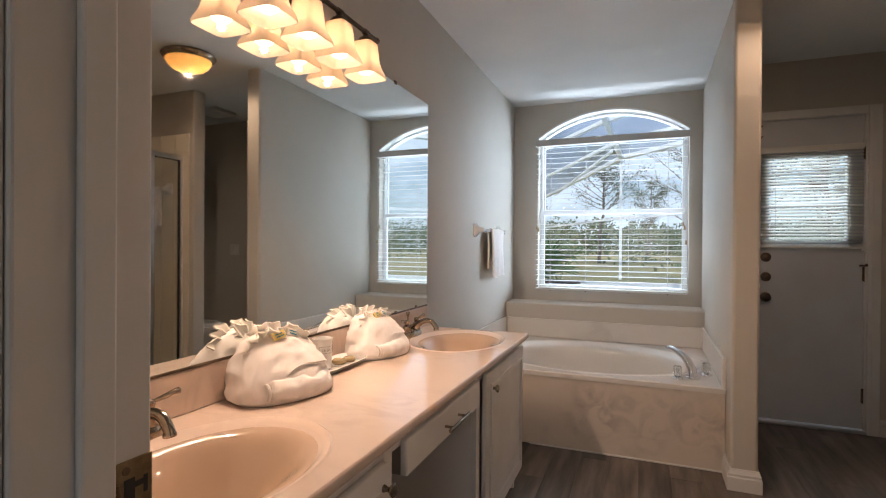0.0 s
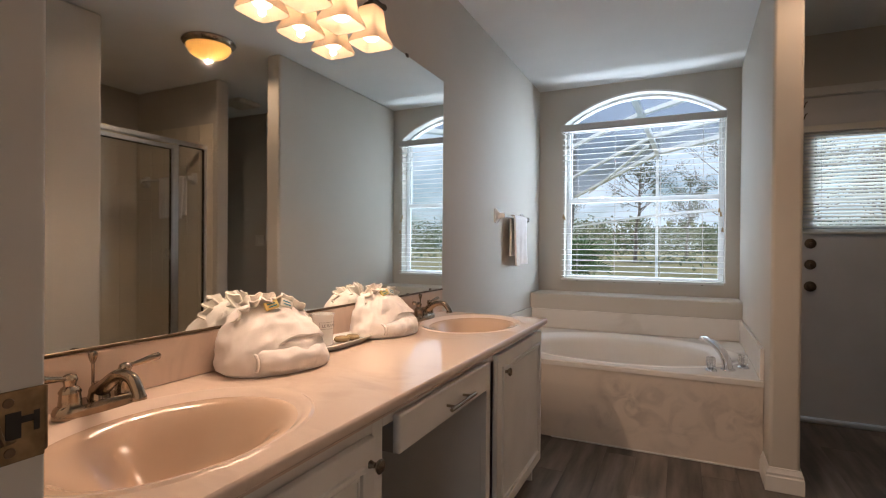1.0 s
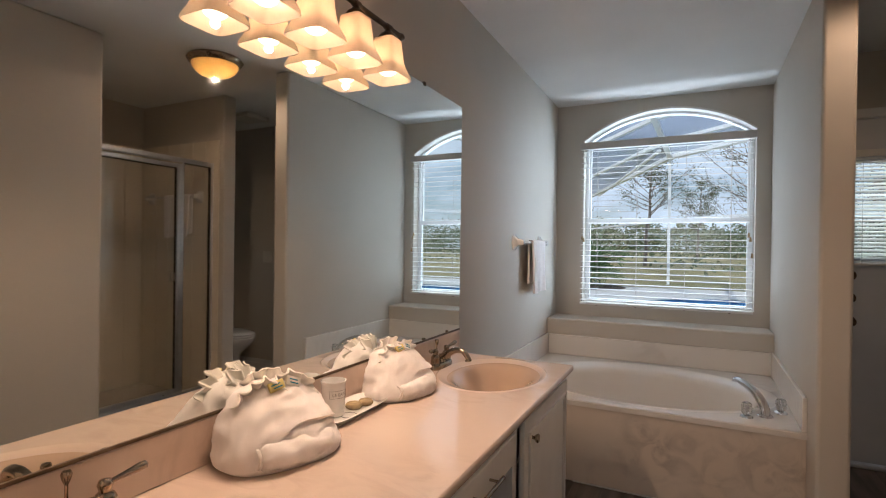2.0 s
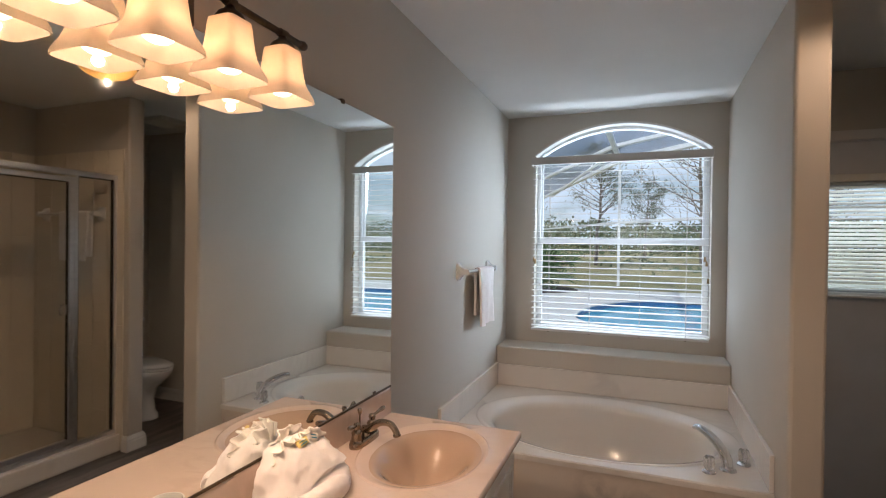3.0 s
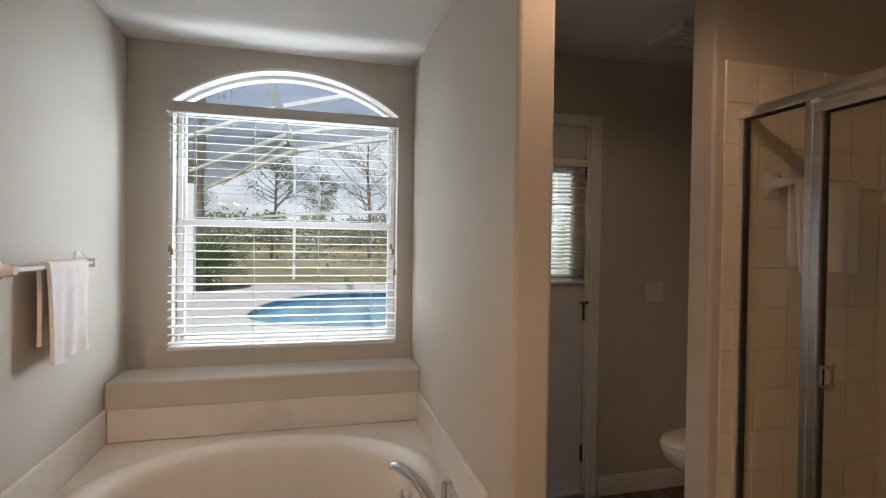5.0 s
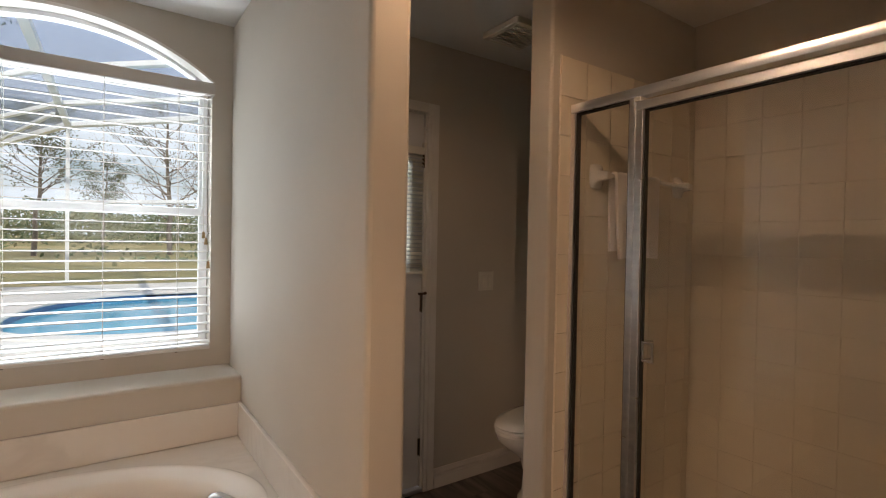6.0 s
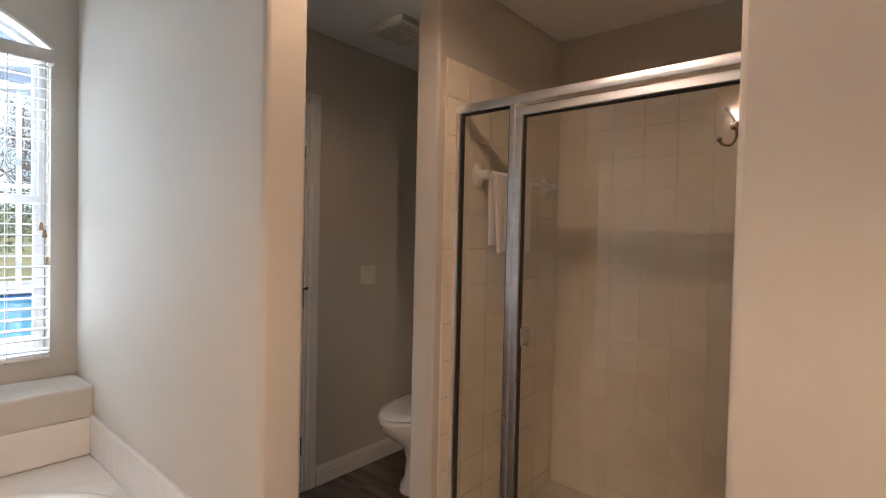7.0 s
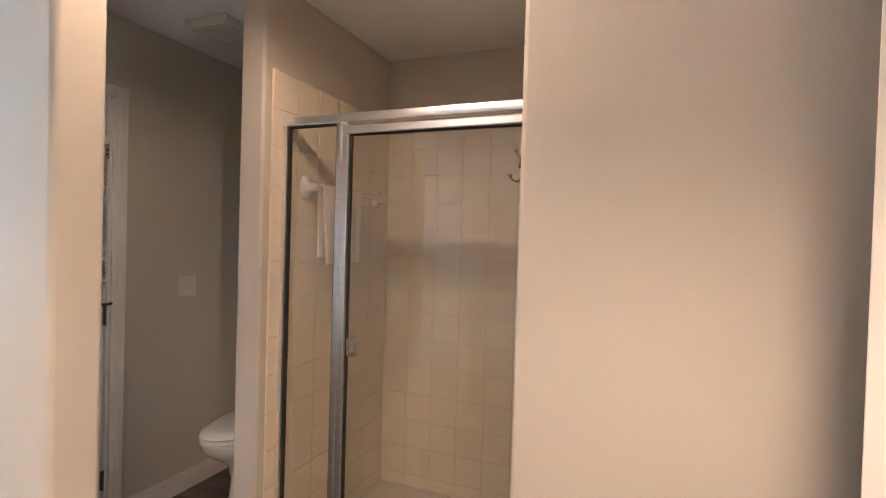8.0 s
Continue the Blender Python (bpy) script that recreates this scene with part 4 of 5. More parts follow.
# ---- toilet nook ----
def toilet():
    t = thing("toilet", (2.91, 4.12, 0), "white two-piece toilet with closed lid", "toilet")
    cy = 4.12

    def oval(cx, z, front, back, half, n=40, p=1.0):
        out = []
        for i in range(n):
            c, s = math.cos(2 * math.pi * i / n), math.sin(2 * math.pi * i / n)
            out.append(Vector((cx + 0.08 + (back if c > 0 else front) * c, cy + half * s, z)))
        return out

    bm = bmesh.new()
    rings(bm, [oval(2.90, 0.0, 0.235, 0.28, 0.135), oval(2.90, 0.03, 0.230, 0.28, 0.130), oval(2.90, 0.06, 0.205, 0.28, 0.115), oval(2.90, 0.16, 0.195, 0.28, 0.112), oval(2.89, 0.25, 0.215, 0.28, 0.128), oval(2.87, 0.32, 0.29, 0.30, 0.165), oval(2.86, 0.37, 0.335, 0.30, 0.185), oval(2.86, 0.405, 0.345, 0.28, 0.188), oval(2.86, 0.412, 0.335, 0.27, 0.18)])
    part("bowl", bm, CERAMIC, t, "", 60)
    bm = bmesh.new()
    rings(bm, [oval(2.86, 0.414, 0.340, 0.22, 0.184), oval(2.86, 0.418, 0.350, 0.22, 0.190), oval(2.86, 0.430, 0.350, 0.22, 0.190), oval(2.86, 0.434, 0.340, 0.22, 0.182)])
    part("seat", bm, CERAMIC, t, "", 50)
    bm = bmesh.new()
    rings(bm, [oval(2.86, 0.438, 0.338, 0.22, 0.182), oval(2.86, 0.442, 0.347, 0.22, 0.188), oval(2.86, 0.452, 0.340, 0.22, 0.184), oval(2.86, 0.462, 0.27, 0.19, 0.15), oval(2.86, 0.466, 0.10, 0.1, 0.06)])
    lid = part("lid", bm, CERAMIC, t, "", 60)
    for dy in (-0.07, 0.07):
        part("hinge", boxed(3.12, 3.15, cy + dy - 0.014, cy + dy + 0.014, 0.435, 0.475, bev=0.006), CERAMIC, lid)
    part("tank", boxed(3.165, 3.345, cy - 0.22, cy + 0.22, 0.41, 0.745, bev=0.025, seg=3), CERAMIC, t)
    tl = part("tank_lid", boxed(3.150, 3.347, cy - 0.235, cy + 0.235, 0.747, 0.780, bev=0.010, seg=3), CERAMIC, t)
    part("flush_lever", tube(bmesh.new(), [(3.158, cy + 0.16, 0.70), (3.145, cy + 0.16, 0.70), (3.143, cy + 0.10, 0.695)], 0.006, 10), CHROME, t)
    return t


toilet()


def outside_door():
    d = thing("outside_door", (2.09, 4.573, 0), "grey-white outside door with a half-lite covered by a mini blind", "door")
    X0, X1 = 1.785, 2.396
    bm = bmesh.new()
    gx0, gx1, gz0, gz1 = 1.875, 2.306, 1.24, 1.80
    for q in ((X0, X1, 0.03, gz0), (X0, X1, gz1, 2.050), (X0, gx0, gz0, gz1), (gx1, X1, gz0, gz1)):
        box(bm, q[0], q[1], 4.5630, 4.6060, q[2], q[3])
    bmesh.ops.remove_doubles(bm, verts=bm.verts, dist=1e-5)
    leaf = part("leaf", bm, DOORPAINT, d, smooth=0)
    p = part("pane", boxed(gx0, gx1, 4.5810, 4.5870, gz0, gz1), GLASS, leaf, smooth=0)
    p.visible_shadow = False
    part("threshold", boxed(1.77, 2.41, 4.5330, 4.6630, 0.001, 0.026, bev=0.004), ALU, d)
    for z, r in ((1.129, 0.026), (0.995, 0.026), (0.857, 0.027)):
        rot = Matrix.Rotation(radians(90), 4, "X")
        k = part("lock" if z > 0.9 else "knob", lathe(bmesh.new(), [(r + 0.006, 0), (r + 0.005, 0.005), (r * 0.5, 0.009), (r * 0.45, 0.026), (r * 0.85, 0.034), (r * 0.95, 0.046), (r * 0.6, 0.054), (0.0005, 0.055)] if z < 0.9 else [(r + 0.006, 0), (r + 0.005, 0.007), (r * 0.8, 0.011), (r * 0.35, 0.013), (r * 0.3, 0.022), (0.0005, 0.023)], (1.858, 4.5630, z), 24, rot), BRONZE, d, "dark bronze lock")
    for z in (1.812, 1.028, 0.244):
        hg = part("hinge", boxed(2.388, 2.408, 4.5550, 4.5630, z - 0.045, z + 0.045, bev=0.001), NICKEL, d)
        part("pin", tube(bmesh.new(), [(2.400, 4.5530, z - 0.05), (2.400, 4.5530, z + 0.05)], 0.006, 10), NICKEL, hg)
    for z in (1.985, 1.912):
        pts = curve_pts([(1.812, 4.5620, z), (1.812, 4.53300, z + 0.004), (1.818, 4.5250, z + 0.026), (1.828, 4.5230, z + 0.034)], 5)
        part("curtain_hook", tube(bmesh.new(), pts, 0.0032, 8), BRONZE, d, "small dark hook")
    la = part("latch", boxed(2.370, 2.427, 4.53308, 4.5530, 1.076, 1.088, bev=0.002), BRONZE, d, "dark hook latch")
    part("latch_knob", lathe(bmesh.new(), [(0.005, 0), (0.009, 0.006), (0.006, 0.014), (0.0005, 0.016)], (2.400, 4.53308, 1.086), 12, Matrix.Rotation(radians(90), 4, "X")), BRONZE, la)
    return d


outside_door()


def door_frame():
    f = tagged(new("door_2"), "white moulded casing round the outside door", "door frame", kind="structure")
    for x0, x1 in ((1.765, 1.783), (2.398, 2.418)):
        part("jamb", boxed(x0, x1, 4.5470, 4.6730, 0, 2.070), TRIM, f)
    part("head", boxed(1.783, 2.398, 4.5470, 4.6730, 2.052, 2.070), TRIM, f)
    for x0, x1, s in ((1.702, 1.772, 1), (2.408, 2.478, -1)):
        bm = boxed(x0, x1, 4.5300, 4.5455, 0.0, 2.108, bev=0.004)
        box(bm, (x0 + x1) / 2 - 0.012, (x0 + x1) / 2 + 0.006, 4.5265, 4.53300, 0.001, 2.062, bev=0.002)
        part("casing", bm, TRIM, f)
    part("casing", boxed(1.7725, 2.4075, 4.5300, 4.5455, 2.054, 2.108, bev=0.004), TRIM, f)
    return f


door_frame()


def mini_blind():
    b = thing("door_blind", (2.11, 4.5480, 1.20), "cream mini blind with nearly closed slats on the outside door", "blind")
    x0, x1 = 1.792, 2.386
    part("headrail", boxed(x0, x1, 4.5310, 4.5610, 1.828, 1.868, bev=0.003), MINISLAT, b)
    bm = bmesh.new()
    prof = [(-0.0125, -0.0012), (-0.006, 0.0006), (0, 0.0012), (0.006, 0.0006), (0.0125, -0.0012)]
    rings(bm, [[Vector((s * (x1 - x0) / 2, y, z)) for y, z in prof] for s in (-1, 1)], cap=False, closed=False)
    bmesh.ops.solidify(bm, geom=list(bm.faces), thickness=0.0005)
    me = mesh_of("slat", bm, MINISLAT)
    n = 29
    for i in range(n):
        piece("slat", me, b, pose((x0 + x1) / 2, 4.5460, 1.214 + i * (1.818 - 1.214) / (n - 1), 40 + random.uniform(-0.8, 0.8), random.uniform(-0.05, 0.05), 0))
    part("bottom_rail", boxed(x0, x1, 4.53302, 4.5550, 1.190, 1.204, bev=0.003), MINISLAT, b)
    for x in (1.905, 2.305):
        part("ladder_cord", tube(bmesh.new(), [(x, 4.5320, 1.20), (x, 4.5320, 1.83)], 0.0012, 6), CORD, b)
    for z in (1.925, 1.255):
        part("bracket", boxed(2.384, 2.398, 4.53300, 4.5610, z - 0.08, z - 0.03, bev=0.002), PLASTIC, b)
    return b


mini_blind()


def switch_plate():
    s = thing("light_switch", (2.835, 4.543, 1.138), "ivory wall plate with two rocker switches", "light switch")
    part("plate", boxed(2.778, 2.893, 4.538, 4.5445, 1.082, 1.194, bev=0.003), PLASTIC, s)
    for x in (2.813, 2.859):
        part("rocker", boxed(x - 0.015, x + 0.015, 4.534, 4.5385, 1.105, 1.171, bev=0.002), PLASTIC, s)
    return s


switch_plate()


def vent():
    v = thing("ceiling_vent", (2.68, 4.15, H), "cream exhaust fan grille on the nook ceiling", "vent")
    part("frame", boxed(2.56, 2.82, 4.02, 4.28, 2.405, 2.4395, bev=0.008), PLASTIC, v)
    for i in range(9):
        part("slat", boxed(2.585, 2.795, 4.045 + i * 0.024, 4.057 + i * 0.024, 2.398, 2.406, bev=0.001, seg=1), PLASTIC, v)
    return v


vent()


# ---- taps ----
def lever_faucet(y):
    f = thing("sink_faucet", (0.085, y, CZ), "brushed bronze two-handle sink faucet", "faucet", "sink faucets")
    z = CZ + 0.001
    x = 0.072
    bm = bmesh.new()
    rings(bm, [[Vector((x + a * 0.028 * s, y + 0.082 * math.copysign(abs(c) ** 0.5, c) * a, z + h)) for c, s in ((math.cos(2 * math.pi * i / 32), math.sin(2 * math.pi * i / 32)) for i in range(32))] for a, h in ((1, 0), (1, 0.013), (0.96, 0.020), (0.88, 0.024))])
    part("base", bm, NICKEL, f, "", 50)
    for s in (-1, 1):
        hy = y + s * 0.052
        h = part("handle", lathe(bmesh.new(), [(0.021, 0.016), (0.0195, 0.022), (0.0175, 0.044), (0.019, 0.049), (0.015, 0.056), (0.010, 0.060), (0.011, 0.066), (0.013, 0.072), (0.010, 0.080), (0.0005, 0.083)], (x, hy, z), 22), NICKEL, f, "", 60)
        tip = Vector((x + 0.012, hy + s * 0.070, z + 0.086))
        a = Vector((x, hy, z + 0.073))
        pts = [a + (tip - a) * k for k in (0.08, 0.3, 0.55, 0.8, 0.95, 1.0)]
        part("lever", tube(bmesh.new(), pts, [0.0045, 0.0050, 0.0065, 0.0085, 0.0075, 0.0025], 12), NICKEL, h, "", 60)
    part("spout_body", lathe(bmesh.new(), [(0.022, 0.014), (0.019, 0.030), (0.015, 0.045), (0.010, 0.055)], (x, y, z), 22), NICKEL, f, "", 60)
    pts = curve_pts([(x - 0.004, y, z + 0.035), (x + 0.022, y, z + 0.050), (x + 0.060, y, z + 0.074), (x + 0.100, y, z + 0.074), (x + 0.122, y, z + 0.050), (x + 0.125, y, z + 0.036)], 6)
    n = len(pts)
    part("spout", tube(bmesh.new(), pts, [0.017 - 0.006 * min(i / (n * 0.5), 1) + (0.002 if i > n * 0.85 else 0) for i in range(n)], 16), NICKEL, f, "", 60)
    rod = part("lift_rod", tube(bmesh.new(), [(x - 0.020, y, z + 0.018), (x - 0.020, y, z + 0.090)], 0.003, 8), NICKEL, f)
    part("rod_knob", lathe(bmesh.new(), [(0.003, 0.088), (0.007, 0.098), (0.009, 0.107), (0.007, 0.112), (0.0005, 0.114)], (x - 0.020, y, z), 14), NICKEL, rod)
    return f


for sy in SINKS:
    lever_faucet(sy)


def tub_filler():
    t = thing("tub_faucet", (1.346, 3.750, TZ), "chrome tub spout with two clear acrylic handles", "faucet")
    base = Vector((1.346, 3.750, TZ + 0.001))
    way = Vector((-0.66, 0.75, 0)).normalized()
    pts = curve_pts([base, base + Vector((0, 0, 0.045)) + way * 0.008, base + Vector((0, 0, 0.088)) + way * 0.040, base + Vector((0, 0, 0.118)) + way * 0.088, base + Vector((0, 0, 0.136)) + way * 0.145, base + Vector((0, 0, 0.138)) + way * 0.172, base + Vector((0, 0, 0.128)) + way * 0.180], 8)
    side = Vector((0, 0, 1)).cross(way)
    loops = []
    n = len(pts)
    for i, p in enumerate(pts):
        d = (pts[min(i + 1, n - 1)] - pts[max(i - 1, 0)]).normalized()
        up = side.cross(d).normalized()
        k = i / (n - 1)
        w, h = 0.027 - 0.006 * k, 0.023 - 0.012 * k
        loops.append([p + side * (w * math.cos(2 * math.pi * j / 20)) + up * (h * math.sin(2 * math.pi * j / 20)) for j in range(20)])
    bm = bmesh.new()
    rings(bm, loops)
    part("spout", bm, CHROME, t, "polished chrome arched spout", 60)
    part("flange", lathe(bmesh.new(), [(0.036, 0), (0.035, 0.004), (0.029, 0.009)], base, 28), CHROME, t)
    for x, y in ((1.264, 3.694), (1.425, 3.842)):
        p = Vector((x, y, TZ + 0.001))
        part("escutcheon", lathe(bmesh.new(), [(0.030, 0), (0.029, 0.005), (0.020, 0.011), (0.014, 0.016)], p, 24), CHROME, t)
        bm = bmesh.new()
        loops = []
        for r, z in ((0.016, 0.016), (0.021, 0.022), (0.0225, 0.050), (0.020, 0.066), (0.016, 0.071)):
            loops.append([p + Vector(((r + 0.0018 * math.cos(8 * a)) * math.cos(a), (r + 0.0018 * math.cos(8 * a)) * math.sin(a), z)) for a in (2 * math.pi * i / 64 for i in range(64))])
        rings(bm, loops)
        k = part("handle", bm, CRYSTAL, t, "clear fluted acrylic handle", 40)
        part("cap", lathe(bmesh.new(), [(0.010, 0.0712), (0.010, 0.0745), (0.0005, 0.0755)], p, 18), CHROME, k)
        part("core", lathe(bmesh.new(), [(0.006, 0.018), (0.006, 0.055), (0.0005, 0.056)], p, 12), CHROME, k)
    return t


tub_filler()


# ---- things on the counter ----
def towel_bundle(at, turn, size, seed):
    """A bath towel folded into a plump pouch over a rolled towel, with a pleated washcloth fan and wrapped soaps."""
    t = thing("towel_bundle", at, "white folded bath towel bundle with a fanned washcloth and wrapped soaps", "towel", "folded towel bundles")
    M = Matrix.Translation(at) @ Matrix.Rotation(radians(turn), 4, "Z") @ Matrix.Scale(size, 4)
    HT = 0.182

    def skin(a, v, out=0.0):
        """A point of the pouch: a round the bundle (0 in front), v up its height."""
        c, s = math.cos(a), math.sin(a)
        base = 0.93 + 0.07 * min(v / 0.12, 1) ** 0.5
        kx = base * (1 - v ** 1.8) ** 0.66
        ky = base * (1 - v ** 2.3) ** 0.58
        p = Vector((0.112 * math.copysign(abs(c) ** 0.8, c) * kx - 0.034 * v, 0.155 * math.copysign(abs(s) ** 0.8, s) * ky - 0.010 * v, HT * v))
        q = p * 9 + Vector((seed * 5.1, seed * 2.3, 0))
        big = noise.noise(q * 0.8) * 0.018 + noise.noise(q * 2.0) * 0.010 - abs(noise.noise(q * 2.7)) * 0.010 + noise.noise(q * 6.5) * 0.004 + noise.noise(q * 16) * 0.0016
        # long soft drapes running down from the crown
        drape = 0.0045 * math.sin(5 * a + 3 * noise.noise(q * 0.5) + seed) * v * (1.2 - v)
        nrm = Vector((c, s, 0.5)).normalized()
        return p + nrm * ((big + drape) * (0.3 + 0.7 * min(v * 5, 1)) + out)

    bm = bmesh.new()
    rings(bm, [[M @ skin(2 * math.pi * i / 72, j / 36) for i in range(72)] for j in range(36)] + [[M @ (skin(2 * math.pi * i / 72, 0.985)) for i in range(72)]])
    part("pouch", bm, CLOTH, t, "", 80)
    # broad upper fold lying over the front, its hem slanting down to one side
    bm = bmesh.new()
    rows = []
    for i in range(49):
        u = i / 48
        a = radians(-112 + 232 * u)
        rise = min(max((u - 0.30) / 0.22, 0), 1)
        hem = 0.03 + 0.47 * rise * rise * (3 - 2 * rise) - 0.22 * max(u - 0.55, 0) ** 1.2 / 0.38
        edge = min(u, 1 - u)
        row = []
        for j in range(17):
            k = j / 16
            v = hem + (0.93 - hem) * k
            lift = 0.008 * (1 - k) ** 0.5 * min(edge / 0.08, 1) + 0.002
            row.append(M @ skin(a, v, lift))
        rows.append(row)
    rings(bm, rows, cap=False, closed=False)
    bmesh.ops.recalc_face_normals(bm, faces=bm.faces)
    bmesh.ops.solidify(bm, geom=list(bm.faces), thickness=0.009 * size)
    part("flap", bm, CLOTH, t, "", 80)
    # rolled towel along the front foot
    bm = bmesh.new()
    loops = []
    for i in range(41):
        u = i / 40
        y = -0.095 + 0.205 * u
        r = 0.032 * (1 - 0.80 * abs(2 * u - 1) ** 14) + 0.0012 * math.sin(u * 26 + seed)
        cx = 0.086 - 0.050 * max(u - 0.35, 0) ** 1.6 - 0.02 * max(0.2 - u, 0)
        loops.append([M @ Vector((cx + r * 1.12 * math.cos(b), y, 0.032 + r * 0.98 * math.sin(b) + 0.009 * noise.noise(Vector((math.cos(b) * 1.6, y * 22, math.sin(b) * 1.6 + seed))))) for b in (2 * math.pi * k / 28 for k in range(28))])
    rings(bm, loops)
    roll = part("rolled_towel", bm, CLOTH, t, "", 80)
    # spiral of the roll's end
    sp = [M @ Vector((0.082 + 0.0034 * k ** 0.8 * math.cos(k * 0.62), -0.0955, 0.032 + 0.0034 * k ** 0.8 * math.sin(k * 0.62))) for k in range(3, 16)]
    part("roll_end", tube(bmesh.new(), sp, 0.0045 * size, 8), CLOTH, roll, "", 80)
    # washcloth fans tucked in behind the crown
    for fx, fy, tilt, rad, wid, up in ((-0.034, -0.046, 8, 0.070, 190, 0.128), (-0.044, 0.026, 2, 0.072, 185, 0.128), (-0.066, -0.012, -18, 0.080, 190, 0.122)):
        bm = bmesh.new()
        rows = []
        pleats = 6
        for i in range(pleats * 12 + 1):
            u = i / (pleats * 12)
            a = radians(90 - wid / 2 + wid * u)
            w = math.sin(2 * math.pi * pleats * u + 0.7 * math.sin(9 * u + seed))
            row = []
            for j in range(10):
                v = j / 9
                rr = rad * (0.15 + 0.85 * v) * (1 + 0.07 * abs(w) * v + 0.16 * noise.noise(Vector((u * 5, seed, fx * 50))))
                curl = 0.030 * v * v
                row.append(M @ (Vector((fx, fy, up)) + Matrix.Rotation(radians(tilt), 3, "Y") @ Vector((w * 0.0125 * (0.10 + v) ** 1.3 + curl, rr * math.cos(a), rr * math.sin(a) * 0.90))))
            rows.append(row)
        rings(bm, rows, cap=False, closed=False)
        bmesh.ops.recalc_face_normals(bm, faces=bm.faces)
        bmesh.ops.solidify(bm, geom=list(bm.faces), thickness=0.0045 * size)
        part("washcloth_fan", bm, CREAMCLOTH, t, "pleated ivory washcloth", 60)
    for sx, sy, rot, ink in ((0.012, -0.018, 14, SOAPY), (0.000, 0.032, -22, CREAMCLOTH)):
        m = M @ Matrix.Translation((sx, sy, 0.172)) @ Matrix.Rotation(radians(rot), 4, "X") @ Matrix.Rotation(radians(-24), 4, "Y")
        s = part("wrapped_soap", boxed(-0.005, 0.005, -0.020, 0.020, -0.012, 0.012, bev=0.003, m=m), ink, t, "paper-wrapped soap bar")
        for k, (y0, y1, z0) in enumerate(((-0.013, 0.010, 0.002), (-0.010, 0.013, -0.006))):
            part("label_bar", boxed(0.0051, 0.0056, y0, y1, z0, z0 + 0.003, m=m), INKBLUE, s)
    return t


towel_bundle((0.118, 1.735, CZ + 0.001), -20, 0.97, 1.0)
towel_bundle((0.112, 2.305, CZ + 0.001), -14, 0.90, 2.7)


def tray():
    t = thing("soap_tray", (0.085, 2.045, CZ), "white ceramic rectangular tray on the counter", "tray")

    def rr(x, y, hx, hy, z, n=48):
        out = []
        for i in range(n):
            c, s = math.cos(2 * math.pi * i / n), math.sin(2 * math.pi * i / n)
            out.append(Vector((x + hx * math.copysign(abs(c) ** 0.4, c), y + hy * math.copysign(abs(s) ** 0.4, s), z)))
        return out

    bm = bmesh.new()
    z = CZ + 0.001
    rings(bm, [rr(0.09, 2.050, *q) for q in ((0.045, 0.120, z), (0.050, 0.126, z + 0.003), (0.060, 0.138, z + 0.016), (0.064, 0.143, z + 0.018), (0.061, 0.140, z + 0.020), (0.052, 0.128, z + 0.010), (0.046, 0.120, z + 0.006))])
    part("dish", bm, CERAMIC, t, "", 50)
    part("printed_mark", lathe(bmesh.new(), [(0.026, 0), (0.026, 0.0006), (0.022, 0.0006), (0.022, 0)], (0.112, 2.015, z + 0.0062), 28, cap=False), INKGREY, t)
    return z


tz = tray() + 0.0065


def tumbler():
    c = thing("tumbler", (0.070, 1.995, tz), "white ceramic tumbler with grey printed letters", "cup")
    bm = bmesh.new()
    lathe(bm, [(0.030, 0), (0.0325, 0.003), (0.0335, 0.05), (0.035, 0.092), (0.0375, 0.098), (0.0375, 0.102), (0.0345, 0.102), (0.0315, 0.092), (0.030, 0.05), (0.028, 0.006), (0.0005, 0.005)], (0.070, 1.995, tz), 36)
    part("body", bm, CERAMIC, c, "", 50)
    # printed word, wrapped round the cup
    cu = bpy.data.curves.new("letters", "FONT")
    cu.body, cu.size, cu.extrude = "LE BAIN", 0.013, 0.0
    tmp = new("letters", cu)
    dg = bpy.context.evaluated_depsgraph_get()
    me = bpy.data.meshes.new_from_object(tmp.evaluated_get(dg))
    bpy.data.objects.remove(tmp)
    bm = bmesh.new()
    bm.from_mesh(me)
    xs = [v.co.x for v in bm.verts]
    mid = (min(xs) + max(xs)) / 2
    bmesh.ops.subdivide_edges(bm, edges=[e for e in bm.edges if e.calc_length() > 0.004], cuts=2)
    for v in bm.verts:
        a = radians(-18) + (v.co.x - mid) / 0.0345
        r = 0.0350
        v.co = Vector((0.070 + r * math.cos(a), 1.995 + r * math.sin(a), tz + 0.062 + v.co.y))
    part("printed_word", bm, INKGREY, c, "grey printed letters", 0)
    bm = bmesh.new()
    fr = []
    for i in range(41):
        u = i / 40 * 4
        s, k = int(u) % 4, u - int(u)
        w, h = 0.031, 0.0105
        pxy = ((-w + 2 * w * k, -h), (w, -h + 2 * h * k), (w - 2 * w * k, h), (-w, h - 2 * h * k))[s]
        a = radians(-18) + pxy[0] / 0.0345
        fr.append((0.070 + 0.0349 * math.cos(a), 1.995 + 0.0349 * math.sin(a), tz + 0.0665 + pxy[1]))
    tube(bm, fr, 0.0005, 5)
    part("printed_border", bm, INKGREY, c)
    return c


tumbler()
for k, (x, y, r) in enumerate(((0.086, 2.075, 0.026), (0.098, 2.120, 0.023))):
    bm = bmesh.new()
    lathe(bm, [(r * 0.8, 0), (r, 0.005), (r, 0.011), (r * 0.82, 0.016), (r * 0.4, 0.0155), (0.0005, 0.014)], (x, y, tz), 28)
    tagged(part("round_soap", bm, STONE, None, "", 60), "small round tan soap lying on the tray", "soap", "soaps on the tray")


